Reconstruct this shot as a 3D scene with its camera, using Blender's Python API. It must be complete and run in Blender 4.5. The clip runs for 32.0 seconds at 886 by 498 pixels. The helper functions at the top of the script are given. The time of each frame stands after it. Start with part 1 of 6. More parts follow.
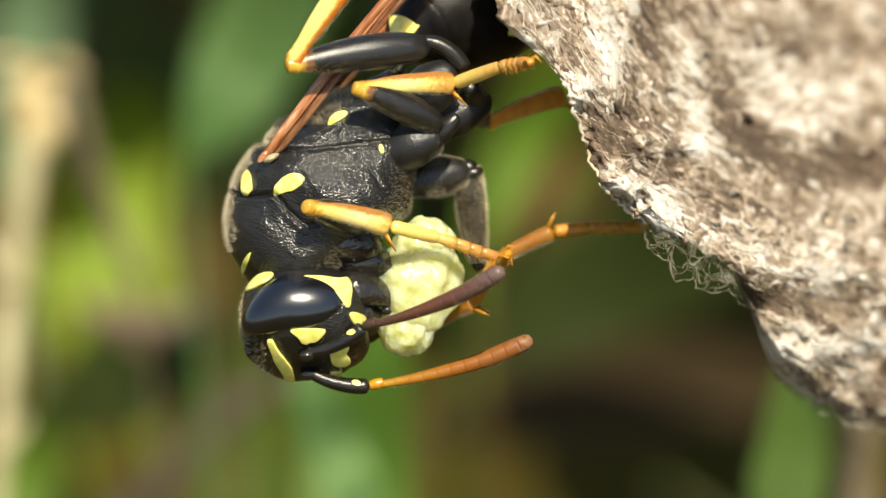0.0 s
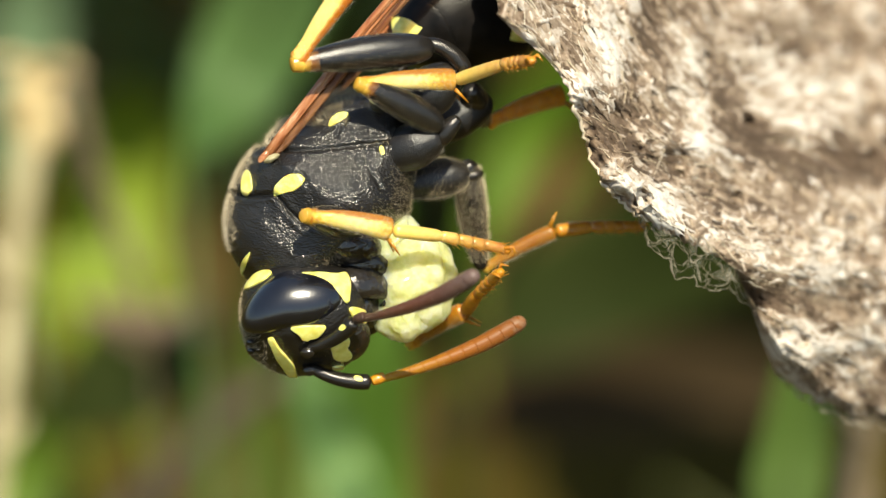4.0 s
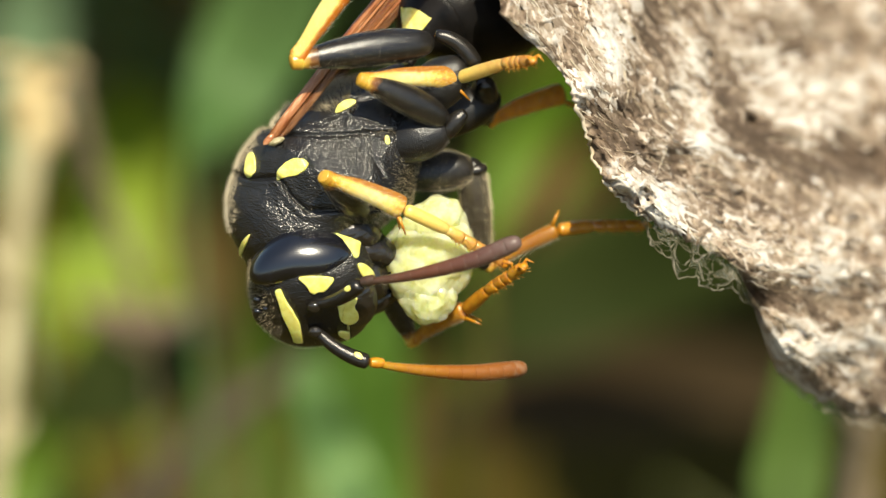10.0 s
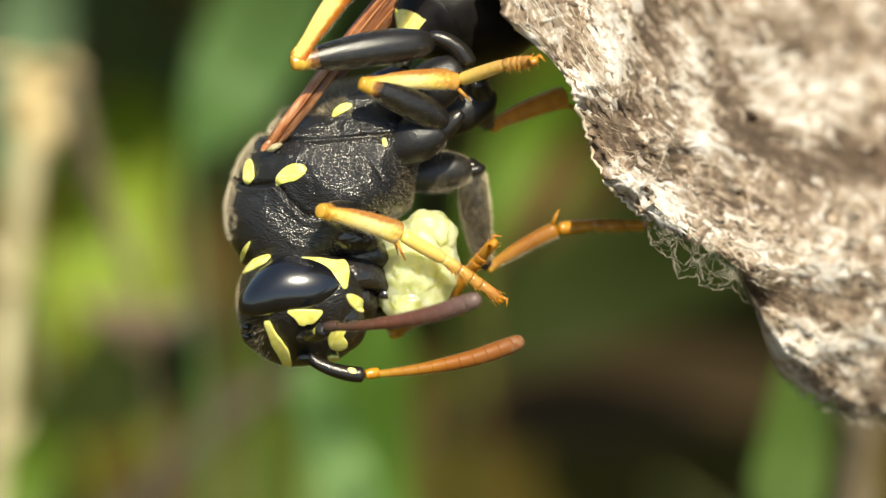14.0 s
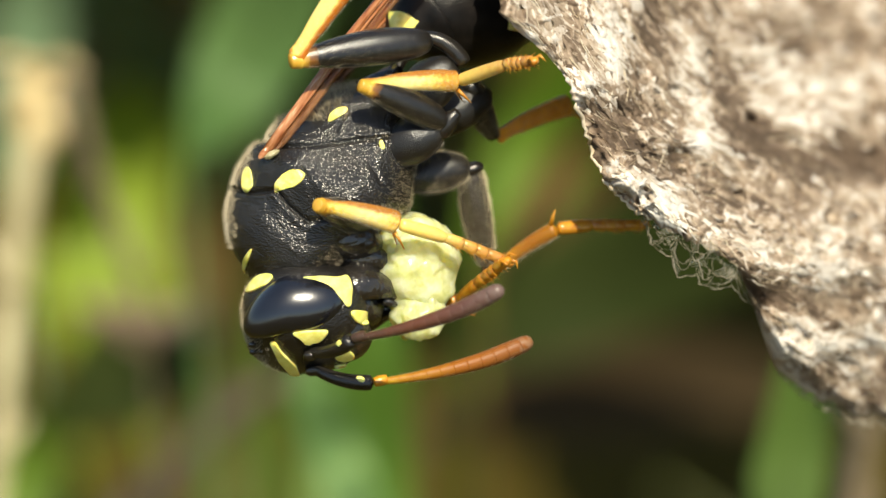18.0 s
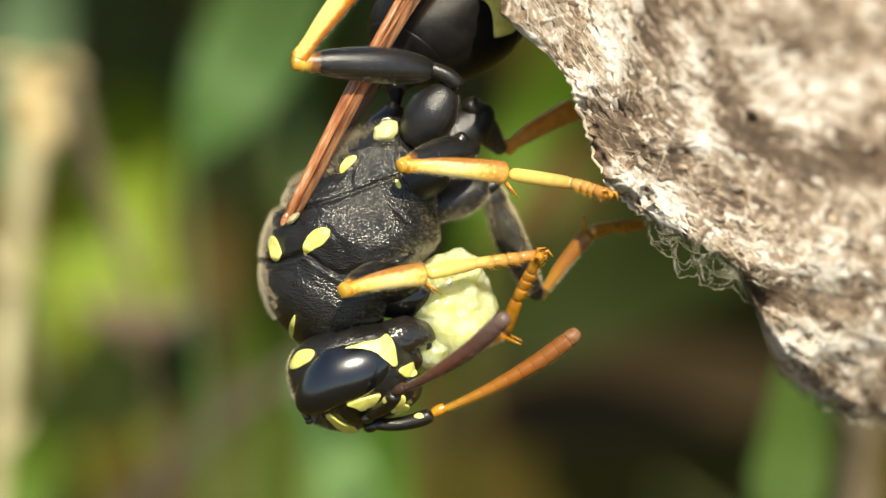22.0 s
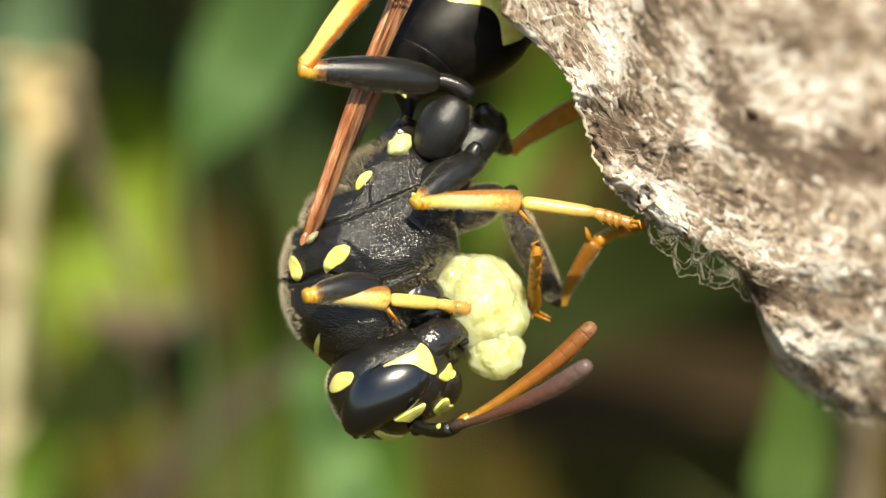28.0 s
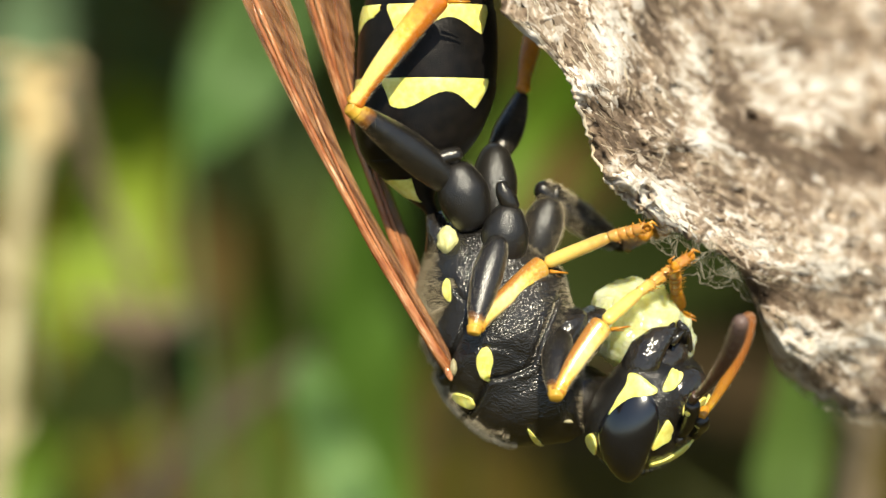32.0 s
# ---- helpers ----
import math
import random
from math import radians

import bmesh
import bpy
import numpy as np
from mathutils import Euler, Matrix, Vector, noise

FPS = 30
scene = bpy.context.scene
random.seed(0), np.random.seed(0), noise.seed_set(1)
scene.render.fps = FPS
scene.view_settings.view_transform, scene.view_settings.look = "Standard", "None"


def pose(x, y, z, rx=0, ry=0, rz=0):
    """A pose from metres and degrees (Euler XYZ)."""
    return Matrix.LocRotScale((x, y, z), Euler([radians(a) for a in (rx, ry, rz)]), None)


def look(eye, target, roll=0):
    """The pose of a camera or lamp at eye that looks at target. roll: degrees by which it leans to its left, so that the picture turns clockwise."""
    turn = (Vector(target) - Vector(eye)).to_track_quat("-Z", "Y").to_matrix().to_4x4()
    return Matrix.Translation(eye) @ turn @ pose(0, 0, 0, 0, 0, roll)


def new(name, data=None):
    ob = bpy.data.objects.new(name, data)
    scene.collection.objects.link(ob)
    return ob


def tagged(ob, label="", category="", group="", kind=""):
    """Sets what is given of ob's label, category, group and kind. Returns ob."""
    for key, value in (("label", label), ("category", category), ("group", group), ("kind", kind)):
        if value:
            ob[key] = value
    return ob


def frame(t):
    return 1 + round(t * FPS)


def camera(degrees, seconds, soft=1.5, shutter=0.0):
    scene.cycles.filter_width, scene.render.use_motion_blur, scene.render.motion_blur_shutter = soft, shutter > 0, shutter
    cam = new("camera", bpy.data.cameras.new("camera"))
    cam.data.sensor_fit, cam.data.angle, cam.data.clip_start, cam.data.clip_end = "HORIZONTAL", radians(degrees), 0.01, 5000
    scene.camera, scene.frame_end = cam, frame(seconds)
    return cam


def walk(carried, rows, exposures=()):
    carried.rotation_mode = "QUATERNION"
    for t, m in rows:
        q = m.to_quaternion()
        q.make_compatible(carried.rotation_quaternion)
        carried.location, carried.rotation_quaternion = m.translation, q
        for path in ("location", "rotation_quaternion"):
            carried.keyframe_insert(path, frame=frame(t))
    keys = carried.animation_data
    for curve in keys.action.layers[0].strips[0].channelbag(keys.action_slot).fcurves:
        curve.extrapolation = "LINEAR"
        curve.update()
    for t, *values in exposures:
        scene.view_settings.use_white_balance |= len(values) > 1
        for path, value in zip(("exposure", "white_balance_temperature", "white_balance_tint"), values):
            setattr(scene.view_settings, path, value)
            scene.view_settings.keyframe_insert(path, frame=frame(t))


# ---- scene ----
# One unit U is a hundredth of a millimetre or so; the lens looks down at a paper nest from 95 mm.
U = 1.27346e-5
DISTANCE = 0.095
REACH = DISTANCE / U
TILT = 30.0
HEIGHT = 0.16
BASE = pose(0, 0, HEIGHT, -TILT, 0, 0)
EYE = Vector((-4, -80, -30))
SOCKET = Vector((20, 30, -90))

cam = camera(12.0, 32.0)
cam.data.dof.use_dof = True
cam.data.dof.focus_distance = DISTANCE - 105 * U
cam.data.dof.aperture_fstop = 68.0
EYE_POINT = BASE @ pose(0, -DISTANCE, 0, 90, 0, 0)
walk(cam, [(0.0, EYE_POINT), (32.0, EYE_POINT)], exposures=((0.0, 0.72, 6950, 4), (32.0, 0.72, 6950, 4)))

# ---- daylight: a high summer sun a little behind the lens ----
SUN_WAY = (BASE.to_3x3() @ Vector((0.13, -0.83, 0.54))).normalized()
world = bpy.data.worlds.new("sky")
scene.world = world
world.use_nodes = True
sky = world.node_tree.nodes.new("ShaderNodeTexSky")
sky.sky_type = "NISHITA"
sky.sun_disc = False
sky.sun_elevation = math.asin(SUN_WAY.z)
sky.sun_rotation = math.atan2(SUN_WAY.x, SUN_WAY.y)
world.node_tree.links.new(sky.outputs[0], world.node_tree.nodes["Background"].inputs[0])
world.node_tree.nodes["Background"].inputs[1].default_value = 0.11
sun = new("sun", bpy.data.lights.new("sun", "SUN"))
sun.data.energy = 5.0
sun.data.angle = radians(0.55)
sun.data.color = (1.0, 0.93, 0.80)
sun.matrix_world = look(SUN_WAY * 2.0, (0, 0, 0))


# ---- materials ----
def material(name, tones, rough=0.5, grain=3.0, fine=40.0, bump=0.0, bump_scale=None, detail=4.0, vary=0.0, span=0.44, **sockets):
    """A surface whose colour wanders between tones; grain and fine are marks per millimetre, bump the relief in millimetres."""
    m = bpy.data.materials.new(name)
    m.use_nodes = True
    nt = m.node_tree
    p = nt.nodes["Principled BSDF"]
    co = nt.nodes.new("ShaderNodeTexCoord")
    mm = nt.nodes.new("ShaderNodeVectorMath")
    mm.operation = "SCALE"
    mm.inputs["Scale"].default_value = 1000.0
    nt.links.new(co.outputs["Object"], mm.inputs[0])
    big = nt.nodes.new("ShaderNodeTexNoise")
    big.inputs["Scale"].default_value, big.inputs["Detail"].default_value = grain, detail
    small = nt.nodes.new("ShaderNodeTexNoise")
    small.inputs["Scale"].default_value, small.inputs["Detail"].default_value = fine, 3.0
    mix = nt.nodes.new("ShaderNodeMath")
    mix.operation = "MULTIPLY_ADD"
    mix.inputs[1].default_value = 0.35
    ramp = nt.nodes.new("ShaderNodeValToRGB")
    for tex in (big, small):
        nt.links.new(mm.outputs[0], tex.inputs["Vector"])
    off = nt.nodes.new("ShaderNodeMath")
    off.operation = "ADD"
    off.inputs[1].default_value = -0.175
    nt.links.new(big.outputs["Fac"], off.inputs[0])
    nt.links.new(small.outputs["Fac"], mix.inputs[0])
    nt.links.new(off.outputs[0], mix.inputs[2])
    last = mix
    if vary:
        info = nt.nodes.new("ShaderNodeNewGeometry")
        isl = nt.nodes.new("ShaderNodeMath")
        isl.operation = "MULTIPLY_ADD"
        isl.inputs[1].default_value = vary
        nt.links.new(info.outputs["Random Per Island"], isl.inputs[0])
        sub = nt.nodes.new("ShaderNodeMath")
        sub.operation = "ADD"
        sub.inputs[1].default_value = -vary / 2
        nt.links.new(mix.outputs[0], sub.inputs[0])
        nt.links.new(sub.outputs[0], isl.inputs[2])
        last = isl
    nt.links.new(last.outputs[0], ramp.inputs[0])
    els = ramp.color_ramp.elements
    while len(els) < len(tones):
        els.new(0.5)
    for i, c in enumerate(tones):
        els[i].position = 0.5 + span * (i / max(1, len(tones) - 1) - 0.5)
        els[i].color = (*c, 1)
    nt.links.new(ramp.outputs[0], p.inputs["Base Color"])
    p.inputs["Roughness"].default_value = rough
    for key, value in sockets.items():
        p.inputs[key.replace("_", " ")].default_value = value
    if bump:
        b = nt.nodes.new("ShaderNodeBump")
        b.inputs["Distance"].default_value = bump * 0.001
        b.inputs["Strength"].default_value = 1.0
        t = nt.nodes.new("ShaderNodeTexNoise")
        t.inputs["Scale"].default_value, t.inputs["Detail"].default_value = bump_scale or fine, 2.0
        nt.links.new(mm.outputs[0], t.inputs["Vector"])
        nt.links.new(t.outputs["Fac"], b.inputs["Height"])
        nt.links.new(b.outputs[0], p.inputs["Normal"])
    return m


def pitted(name, tones, rough, pits, depth):
    """Dark cuticle with tiny pits, so that it sparkles in the sun."""
    m = material(name, tones, rough, 2.0, 30.0)
    nt = m.node_tree
    p = nt.nodes["Principled BSDF"]
    mm = next(n for n in nt.nodes if n.type == "VECT_MATH")
    v = nt.nodes.new("ShaderNodeTexVoronoi")
    v.inputs["Scale"].default_value = pits
    b = nt.nodes.new("ShaderNodeBump")
    b.inputs["Distance"].default_value = depth * 0.001
    wrinkle = nt.nodes.new("ShaderNodeTexNoise")
    wrinkle.inputs["Scale"].default_value, wrinkle.inputs["Detail"].default_value = pits * 0.3, 2.0
    both = nt.nodes.new("ShaderNodeMath")
    both.operation = "MULTIPLY_ADD"
    both.inputs[1].default_value = 0.9
    nt.links.new(mm.outputs[0], v.inputs["Vector"])
    nt.links.new(mm.outputs[0], wrinkle.inputs["Vector"])
    nt.links.new(wrinkle.outputs["Fac"], both.inputs[0])
    nt.links.new(v.outputs["Distance"], both.inputs[2])
    nt.links.new(both.outputs[0], b.inputs["Height"])
    nt.links.new(b.outputs[0], p.inputs["Normal"])
    return m


def along(name, stops, rough, length, keel=None, grit=(0.004, 35.0), roam=0.5, **sockets):
    """A limb's colour that turns from its joint to its end, as the insect's does; stops are (share of length, colour)."""
    m = material(name, [(0.5, 0.5, 0.5)], rough, 4.0, 30.0, *grit, **sockets)
    nt = m.node_tree
    p = nt.nodes["Principled BSDF"]
    co = next(n for n in nt.nodes if n.type == "TEX_COORD")
    big = next(n for n in nt.nodes if n.type == "TEX_NOISE")
    big.inputs["Scale"].default_value = 7.0
    sep = nt.nodes.new("ShaderNodeSeparateXYZ")
    nt.links.new(co.outputs["Object"], sep.inputs[0])
    share = nt.nodes.new("ShaderNodeMath")
    share.operation = "MULTIPLY"
    share.inputs[1].default_value = 1 / (length * U)
    nt.links.new(sep.outputs["X"], share.inputs[0])
    add = nt.nodes.new("ShaderNodeMath")
    add.operation = "MULTIPLY_ADD"
    add.inputs[1].default_value = roam
    nt.links.new(big.outputs["Fac"], add.inputs[0])
    low = nt.nodes.new("ShaderNodeMath")
    low.operation = "ADD"
    low.inputs[1].default_value = -roam / 2
    nt.links.new(share.outputs[0], low.inputs[0])
    nt.links.new(low.outputs[0], add.inputs[2])
    ramp = nt.nodes.new("ShaderNodeValToRGB")
    els = ramp.color_ramp.elements
    while len(els) < len(stops):
        els.new(0.5)
    for i, (f, c) in enumerate(stops):
        els[i].position = f
        els[i].color = (*c, 1)
    nt.links.new(add.outputs[0], ramp.inputs[0])
    nt.links.new(ramp.outputs[0], p.inputs["Base Color"])
    if keel:
        # a tanned ridge along one edge of the limb: (height, colour, which edge)
        over = nt.nodes.new("ShaderNodeMapRange")
        over.inputs["From Min"].default_value, over.inputs["From Max"].default_value = (keel[0] - 3.0) * U, (keel[0] + 3.5) * U
        wander = nt.nodes.new("ShaderNodeMath")
        wander.operation = "MULTIPLY_ADD"
        wander.inputs[1].default_value = 9 * U
        nt.links.new(big.outputs["Fac"], wander.inputs[0])
        flip = nt.nodes.new("ShaderNodeMath")
        flip.operation = "MULTIPLY"
        flip.inputs[1].default_value = keel[2]
        nt.links.new(sep.outputs["Z"], flip.inputs[0])
        nt.links.new(flip.outputs[0], wander.inputs[2])
        nt.links.new(wander.outputs[0], over.inputs["Value"])
        tan = nt.nodes.new("ShaderNodeMix")
        tan.data_type = "RGBA"
        tan.inputs["B"].default_value = (*keel[1], 1)
        nt.links.new(over.outputs[0], tan.inputs["Factor"])
        nt.links.new(ramp.outputs[0], tan.inputs["A"])
        nt.links.new(tan.outputs["Result"], p.inputs["Base Color"])
    return m


BLACK = pitted("punctured black cuticle", [(0.005, 0.0045, 0.004), (0.014, 0.012, 0.010)], 0.25, 23.0, 0.018)
BLACK.node_tree.nodes["Principled BSDF"].inputs["Sheen Weight"].default_value = 0.02
BLACK.node_tree.nodes["Principled BSDF"].inputs["Sheen Roughness"].default_value = 0.3
BLACK.node_tree.nodes["Principled BSDF"].inputs["Sheen Tint"].default_value = (1.0, 0.86, 0.66, 1)
BLACK.node_tree.nodes["Principled BSDF"].inputs["Specular IOR Level"].default_value = 0.62
SMOOTH_BLACK = material("smooth black cuticle", [(0.008, 0.0072, 0.0065), (0.022, 0.018, 0.014)], 0.15, 3.0, 40.0, 0.032, 9.0, Specular_IOR_Level=0.7)
TERGITE_BLACK = material("satin black tergite", [(0.003, 0.003, 0.003), (0.010, 0.008, 0.007)], 0.32, 3.0, 60.0, 0.008, 40.0, Specular_IOR_Level=0.16)
COXA_BLACK = pitted("satin black hip", [(0.005, 0.0045, 0.004), (0.014, 0.012, 0.010)], 0.33, 36.0, 0.006)
HAIRY_BLACK = material("downy black cuticle", [(0.005, 0.0045, 0.004), (0.016, 0.0135, 0.011)], 0.24, 3.0, 40.0, 0.005, 50.0, Sheen_Weight=0.05, Sheen_Roughness=0.15)
HAIRY_BLACK.node_tree.nodes["Principled BSDF"].inputs["Sheen Tint"].default_value = (1.0, 0.86, 0.66, 1)
for cuticle in (BLACK, SMOOTH_BLACK, TERGITE_BLACK, HAIRY_BLACK):
    cuticle.node_tree.nodes["Principled BSDF"].inputs["Specular Tint"].default_value = (1.0, 0.97, 0.93, 1)
EYE_BLACK = material("glossy compound eye", [(0.003, 0.003, 0.004), (0.006, 0.006, 0.009)], 0.22, 2.0, 50.0, 0.0014, 40.0, Specular_IOR_Level=0.8, Coat_Weight=0.3, Coat_Roughness=0.1)
YELLOW = material("yellow cuticle", [(0.66, 0.58, 0.10), (0.76, 0.70, 0.18), (0.82, 0.77, 0.27)], 0.36, 6.0, 60.0, 0.004, 50.0)
PALE_YELLOW = material("pale yellow cuticle", [(0.60, 0.55, 0.20), (0.74, 0.70, 0.34)], 0.45, 8.0, 60.0, 0.006, 40.0)
TIBIA_SKIN = along("yellow leg", [(0.0, (0.34, 0.13, 0.012)), (0.10, (0.58, 0.33, 0.04)), (0.2, (0.72, 0.52, 0.12)), (0.5, (0.78, 0.65, 0.27)), (0.72, (0.72, 0.50, 0.12)), (0.86, (0.46, 0.22, 0.03)), (1.0, (0.54, 0.29, 0.05))], 0.24, 190.0, (15.5, (0.31, 0.13, 0.025), 1))
TARSUS_SKIN = along("amber foot", [(0.0, (0.74, 0.54, 0.13)), (0.35, (0.62, 0.42, 0.11)), (0.7, (0.46, 0.23, 0.05)), (1.0, (0.33, 0.13, 0.025))], 0.3, 220.0)
AMBER = material("amber joint", [(0.34, 0.11, 0.008), (0.50, 0.23, 0.015)], 0.3, 6.0, 40.0)
ORANGE_LEG = along("orange leg", [(0.0, (0.44, 0.20, 0.015)), (0.12, (0.74, 0.56, 0.14)), (0.5, (0.74, 0.58, 0.18)), (0.7, (0.66, 0.40, 0.06)), (1.0, (0.46, 0.15, 0.012))], 0.26, 240.0, (8.0, (0.44, 0.13, 0.012), -1))
KNEE_SKIN = along("amber knee", [(0.0, (0.46, 0.25, 0.03)), (0.3, (0.62, 0.40, 0.06)), (0.7, (0.72, 0.50, 0.06)), (1.0, (0.74, 0.58, 0.11))], 0.25, 42.0)
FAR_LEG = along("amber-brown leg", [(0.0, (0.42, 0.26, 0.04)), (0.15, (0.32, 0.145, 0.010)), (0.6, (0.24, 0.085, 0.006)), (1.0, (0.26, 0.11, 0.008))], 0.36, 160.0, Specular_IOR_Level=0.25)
DULL_ORANGE = material("orange limb", [(0.30, 0.105, 0.008), (0.48, 0.22, 0.015)], 0.32, 5.0, 40.0)
# brighter copy of the orange limb; the backlit look is put into its colour
FAR_SHANK = material("amber shank lightened as if backlit", [(0.56, 0.19, 0.012), (0.74, 0.33, 0.03)], 0.3, 5.0, 40.0)
ANTENNA_SKIN = along("rusty antenna", [(0.0, (0.34, 0.20, 0.014)), (0.2, (0.28, 0.12, 0.009)), (0.55, (0.21, 0.068, 0.008)), (0.92, (0.17, 0.058, 0.014)), (1.0, (0.20, 0.10, 0.05))], 0.45, 290.0, Specular_IOR_Level=0.2)
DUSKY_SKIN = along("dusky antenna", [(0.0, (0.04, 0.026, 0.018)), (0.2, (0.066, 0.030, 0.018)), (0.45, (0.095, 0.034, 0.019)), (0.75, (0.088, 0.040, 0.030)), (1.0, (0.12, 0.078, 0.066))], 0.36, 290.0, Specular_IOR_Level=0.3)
for skin, depth in ((TIBIA_SKIN, 0.00012), (TARSUS_SKIN, 0.00012), (ORANGE_LEG, 0.00012), (DULL_ORANGE, 0.00012), (FAR_SHANK, 0.0003), (FAR_LEG, 0.00012), (YELLOW, 0.00005)):
    p = skin.node_tree.nodes["Principled BSDF"]
    p.inputs["Subsurface Weight"].default_value = 0.4
    p.inputs["Coat Weight"].default_value = 0.0 if skin is YELLOW else 0.35
    p.inputs["Coat Roughness"].default_value = 0.12
    p.inputs["Subsurface Radius"].default_value = (1.0, 0.6, 0.25)
    p.inputs["Subsurface Scale"].default_value = depth
PALE_HAIR = material("golden down", [(0.30, 0.235, 0.14), (0.46, 0.385, 0.26)], 0.5, 3.0, 30.0, vary=0.4)
DARK_DOWN = material("grey-brown down", [(0.10, 0.082, 0.058), (0.17, 0.14, 0.10)], 0.5, 3.0, 30.0, vary=0.4)
PALE_SKIN = material("pale neck skin", [(0.24, 0.20, 0.10), (0.42, 0.37, 0.22)], 0.4, 6.0, 40.0, 0.01, 30.0)


def streaked(m, stretch):
    """Draw the marks of a material out along the limb."""
    nt = m.node_tree
    mm = next(n for n in nt.nodes if n.type == "VECT_MATH")
    to = nt.nodes.new("ShaderNodeMapping")
    to.inputs["Scale"].default_value = stretch
    for tex in [n for n in nt.nodes if n.type == "TEX_NOISE"]:
        nt.links.new(to.outputs[0], tex.inputs["Vector"])
    nt.links.new(mm.outputs[0], to.inputs["Vector"])
    return m


WING_VEIN = streaked(material("red-brown wing vein", [(0.08, 0.022, 0.007), (0.25, 0.08, 0.028), (0.38, 0.16, 0.066), (0.66, 0.45, 0.28)], 0.22, 8.0, 30.0, 0.012, 26.0, span=0.6), (0.16, 1.0, 1.0))
PULP = material("moist chewed pulp", [(0.56, 0.56, 0.21), (0.68, 0.67, 0.32), (0.77, 0.75, 0.45)], 0.14, 2.6, 12.0, 0.010, 8.0, 3.0, Transmission_Weight=0.25, IOR=1.36)
PULP.node_tree.nodes["Principled BSDF"].inputs["Subsurface Weight"].default_value = 0.85
PULP.node_tree.nodes["Principled BSDF"].inputs["Subsurface Radius"].default_value = (1.0, 0.85, 0.4)
PULP.node_tree.nodes["Principled BSDF"].inputs["Subsurface Scale"].default_value = 0.0012


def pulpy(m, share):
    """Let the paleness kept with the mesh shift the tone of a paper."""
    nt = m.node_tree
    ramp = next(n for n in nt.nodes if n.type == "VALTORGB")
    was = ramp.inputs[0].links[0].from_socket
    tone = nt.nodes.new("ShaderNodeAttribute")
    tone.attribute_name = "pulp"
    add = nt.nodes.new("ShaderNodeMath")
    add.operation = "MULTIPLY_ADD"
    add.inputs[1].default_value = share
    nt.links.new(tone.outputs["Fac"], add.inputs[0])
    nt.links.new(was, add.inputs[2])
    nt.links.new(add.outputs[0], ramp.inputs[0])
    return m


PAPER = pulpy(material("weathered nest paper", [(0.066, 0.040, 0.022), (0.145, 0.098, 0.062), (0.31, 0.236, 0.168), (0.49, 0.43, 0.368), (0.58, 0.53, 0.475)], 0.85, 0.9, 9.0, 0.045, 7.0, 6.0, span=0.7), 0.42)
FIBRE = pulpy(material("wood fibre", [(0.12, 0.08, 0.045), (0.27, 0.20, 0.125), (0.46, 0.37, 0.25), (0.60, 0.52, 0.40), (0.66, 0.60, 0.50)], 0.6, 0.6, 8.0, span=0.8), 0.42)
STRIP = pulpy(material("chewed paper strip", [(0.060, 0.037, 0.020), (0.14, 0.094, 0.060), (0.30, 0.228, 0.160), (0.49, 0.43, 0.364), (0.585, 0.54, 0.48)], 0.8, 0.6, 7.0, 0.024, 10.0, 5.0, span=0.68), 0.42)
SILK = material("frayed paper threads", [(0.15, 0.122, 0.08), (0.34, 0.295, 0.225)], 0.5, 3.0, 20.0, vary=0.4)
film_skin = bpy.data.materials.new("thin paper film")
film_skin.use_nodes = True
fnt = film_skin.node_tree
fnt.nodes["Principled BSDF"].inputs["Base Color"].default_value = (0.36, 0.33, 0.26, 1)
fnt.nodes["Principled BSDF"].inputs["Roughness"].default_value = 0.45
fclear = fnt.nodes.new("ShaderNodeBsdfTransparent")
fmix = fnt.nodes.new("ShaderNodeMixShader")
fmix.inputs[0].default_value = 0.17
fnt.links.new(fclear.outputs[0], fmix.inputs[1])
fnt.links.new(fnt.nodes["Principled BSDF"].outputs[0], fmix.inputs[2])
fnt.links.new(fmix.outputs[0], fnt.nodes["Material Output"].inputs[0])
SOIL = material("dark soil and litter", [(0.022, 0.017, 0.003), (0.050, 0.038, 0.006), (0.075, 0.056, 0.011)], 0.95, 0.03, 0.6, 2.0, 0.2, Specular_IOR_Level=0.05)
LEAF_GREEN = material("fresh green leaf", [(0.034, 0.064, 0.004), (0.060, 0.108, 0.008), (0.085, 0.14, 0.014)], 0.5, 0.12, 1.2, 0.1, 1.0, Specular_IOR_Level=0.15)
# half shade is painted into this green
LEAF_DARK = material("green leaf toned as if shaded", [(0.030, 0.066, 0.016), (0.075, 0.13, 0.038)], 0.55, 0.12, 1.2, 0.1, 1.0, Specular_IOR_Level=0.15)
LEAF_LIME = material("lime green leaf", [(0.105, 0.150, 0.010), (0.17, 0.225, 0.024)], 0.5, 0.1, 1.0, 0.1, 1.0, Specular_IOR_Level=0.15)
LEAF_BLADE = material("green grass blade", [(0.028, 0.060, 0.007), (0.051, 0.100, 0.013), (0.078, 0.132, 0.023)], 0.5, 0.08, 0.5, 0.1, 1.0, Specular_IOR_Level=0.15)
STRAW = material("dry straw", [(0.22, 0.18, 0.085), (0.36, 0.31, 0.17), (0.50, 0.43, 0.25)], 0.7, 0.3, 3.0, 0.1, 2.0)
STRAW_HEAD = material("bleached seed head", [(0.34, 0.25, 0.11), (0.52, 0.41, 0.21), (0.62, 0.52, 0.31)], 0.7, 0.3, 3.0, 0.1, 2.0)
TWIG = material("brown twig", [(0.04, 0.025, 0.013), (0.10, 0.062, 0.035)], 0.8, 0.3, 3.0, 0.1, 2.0)
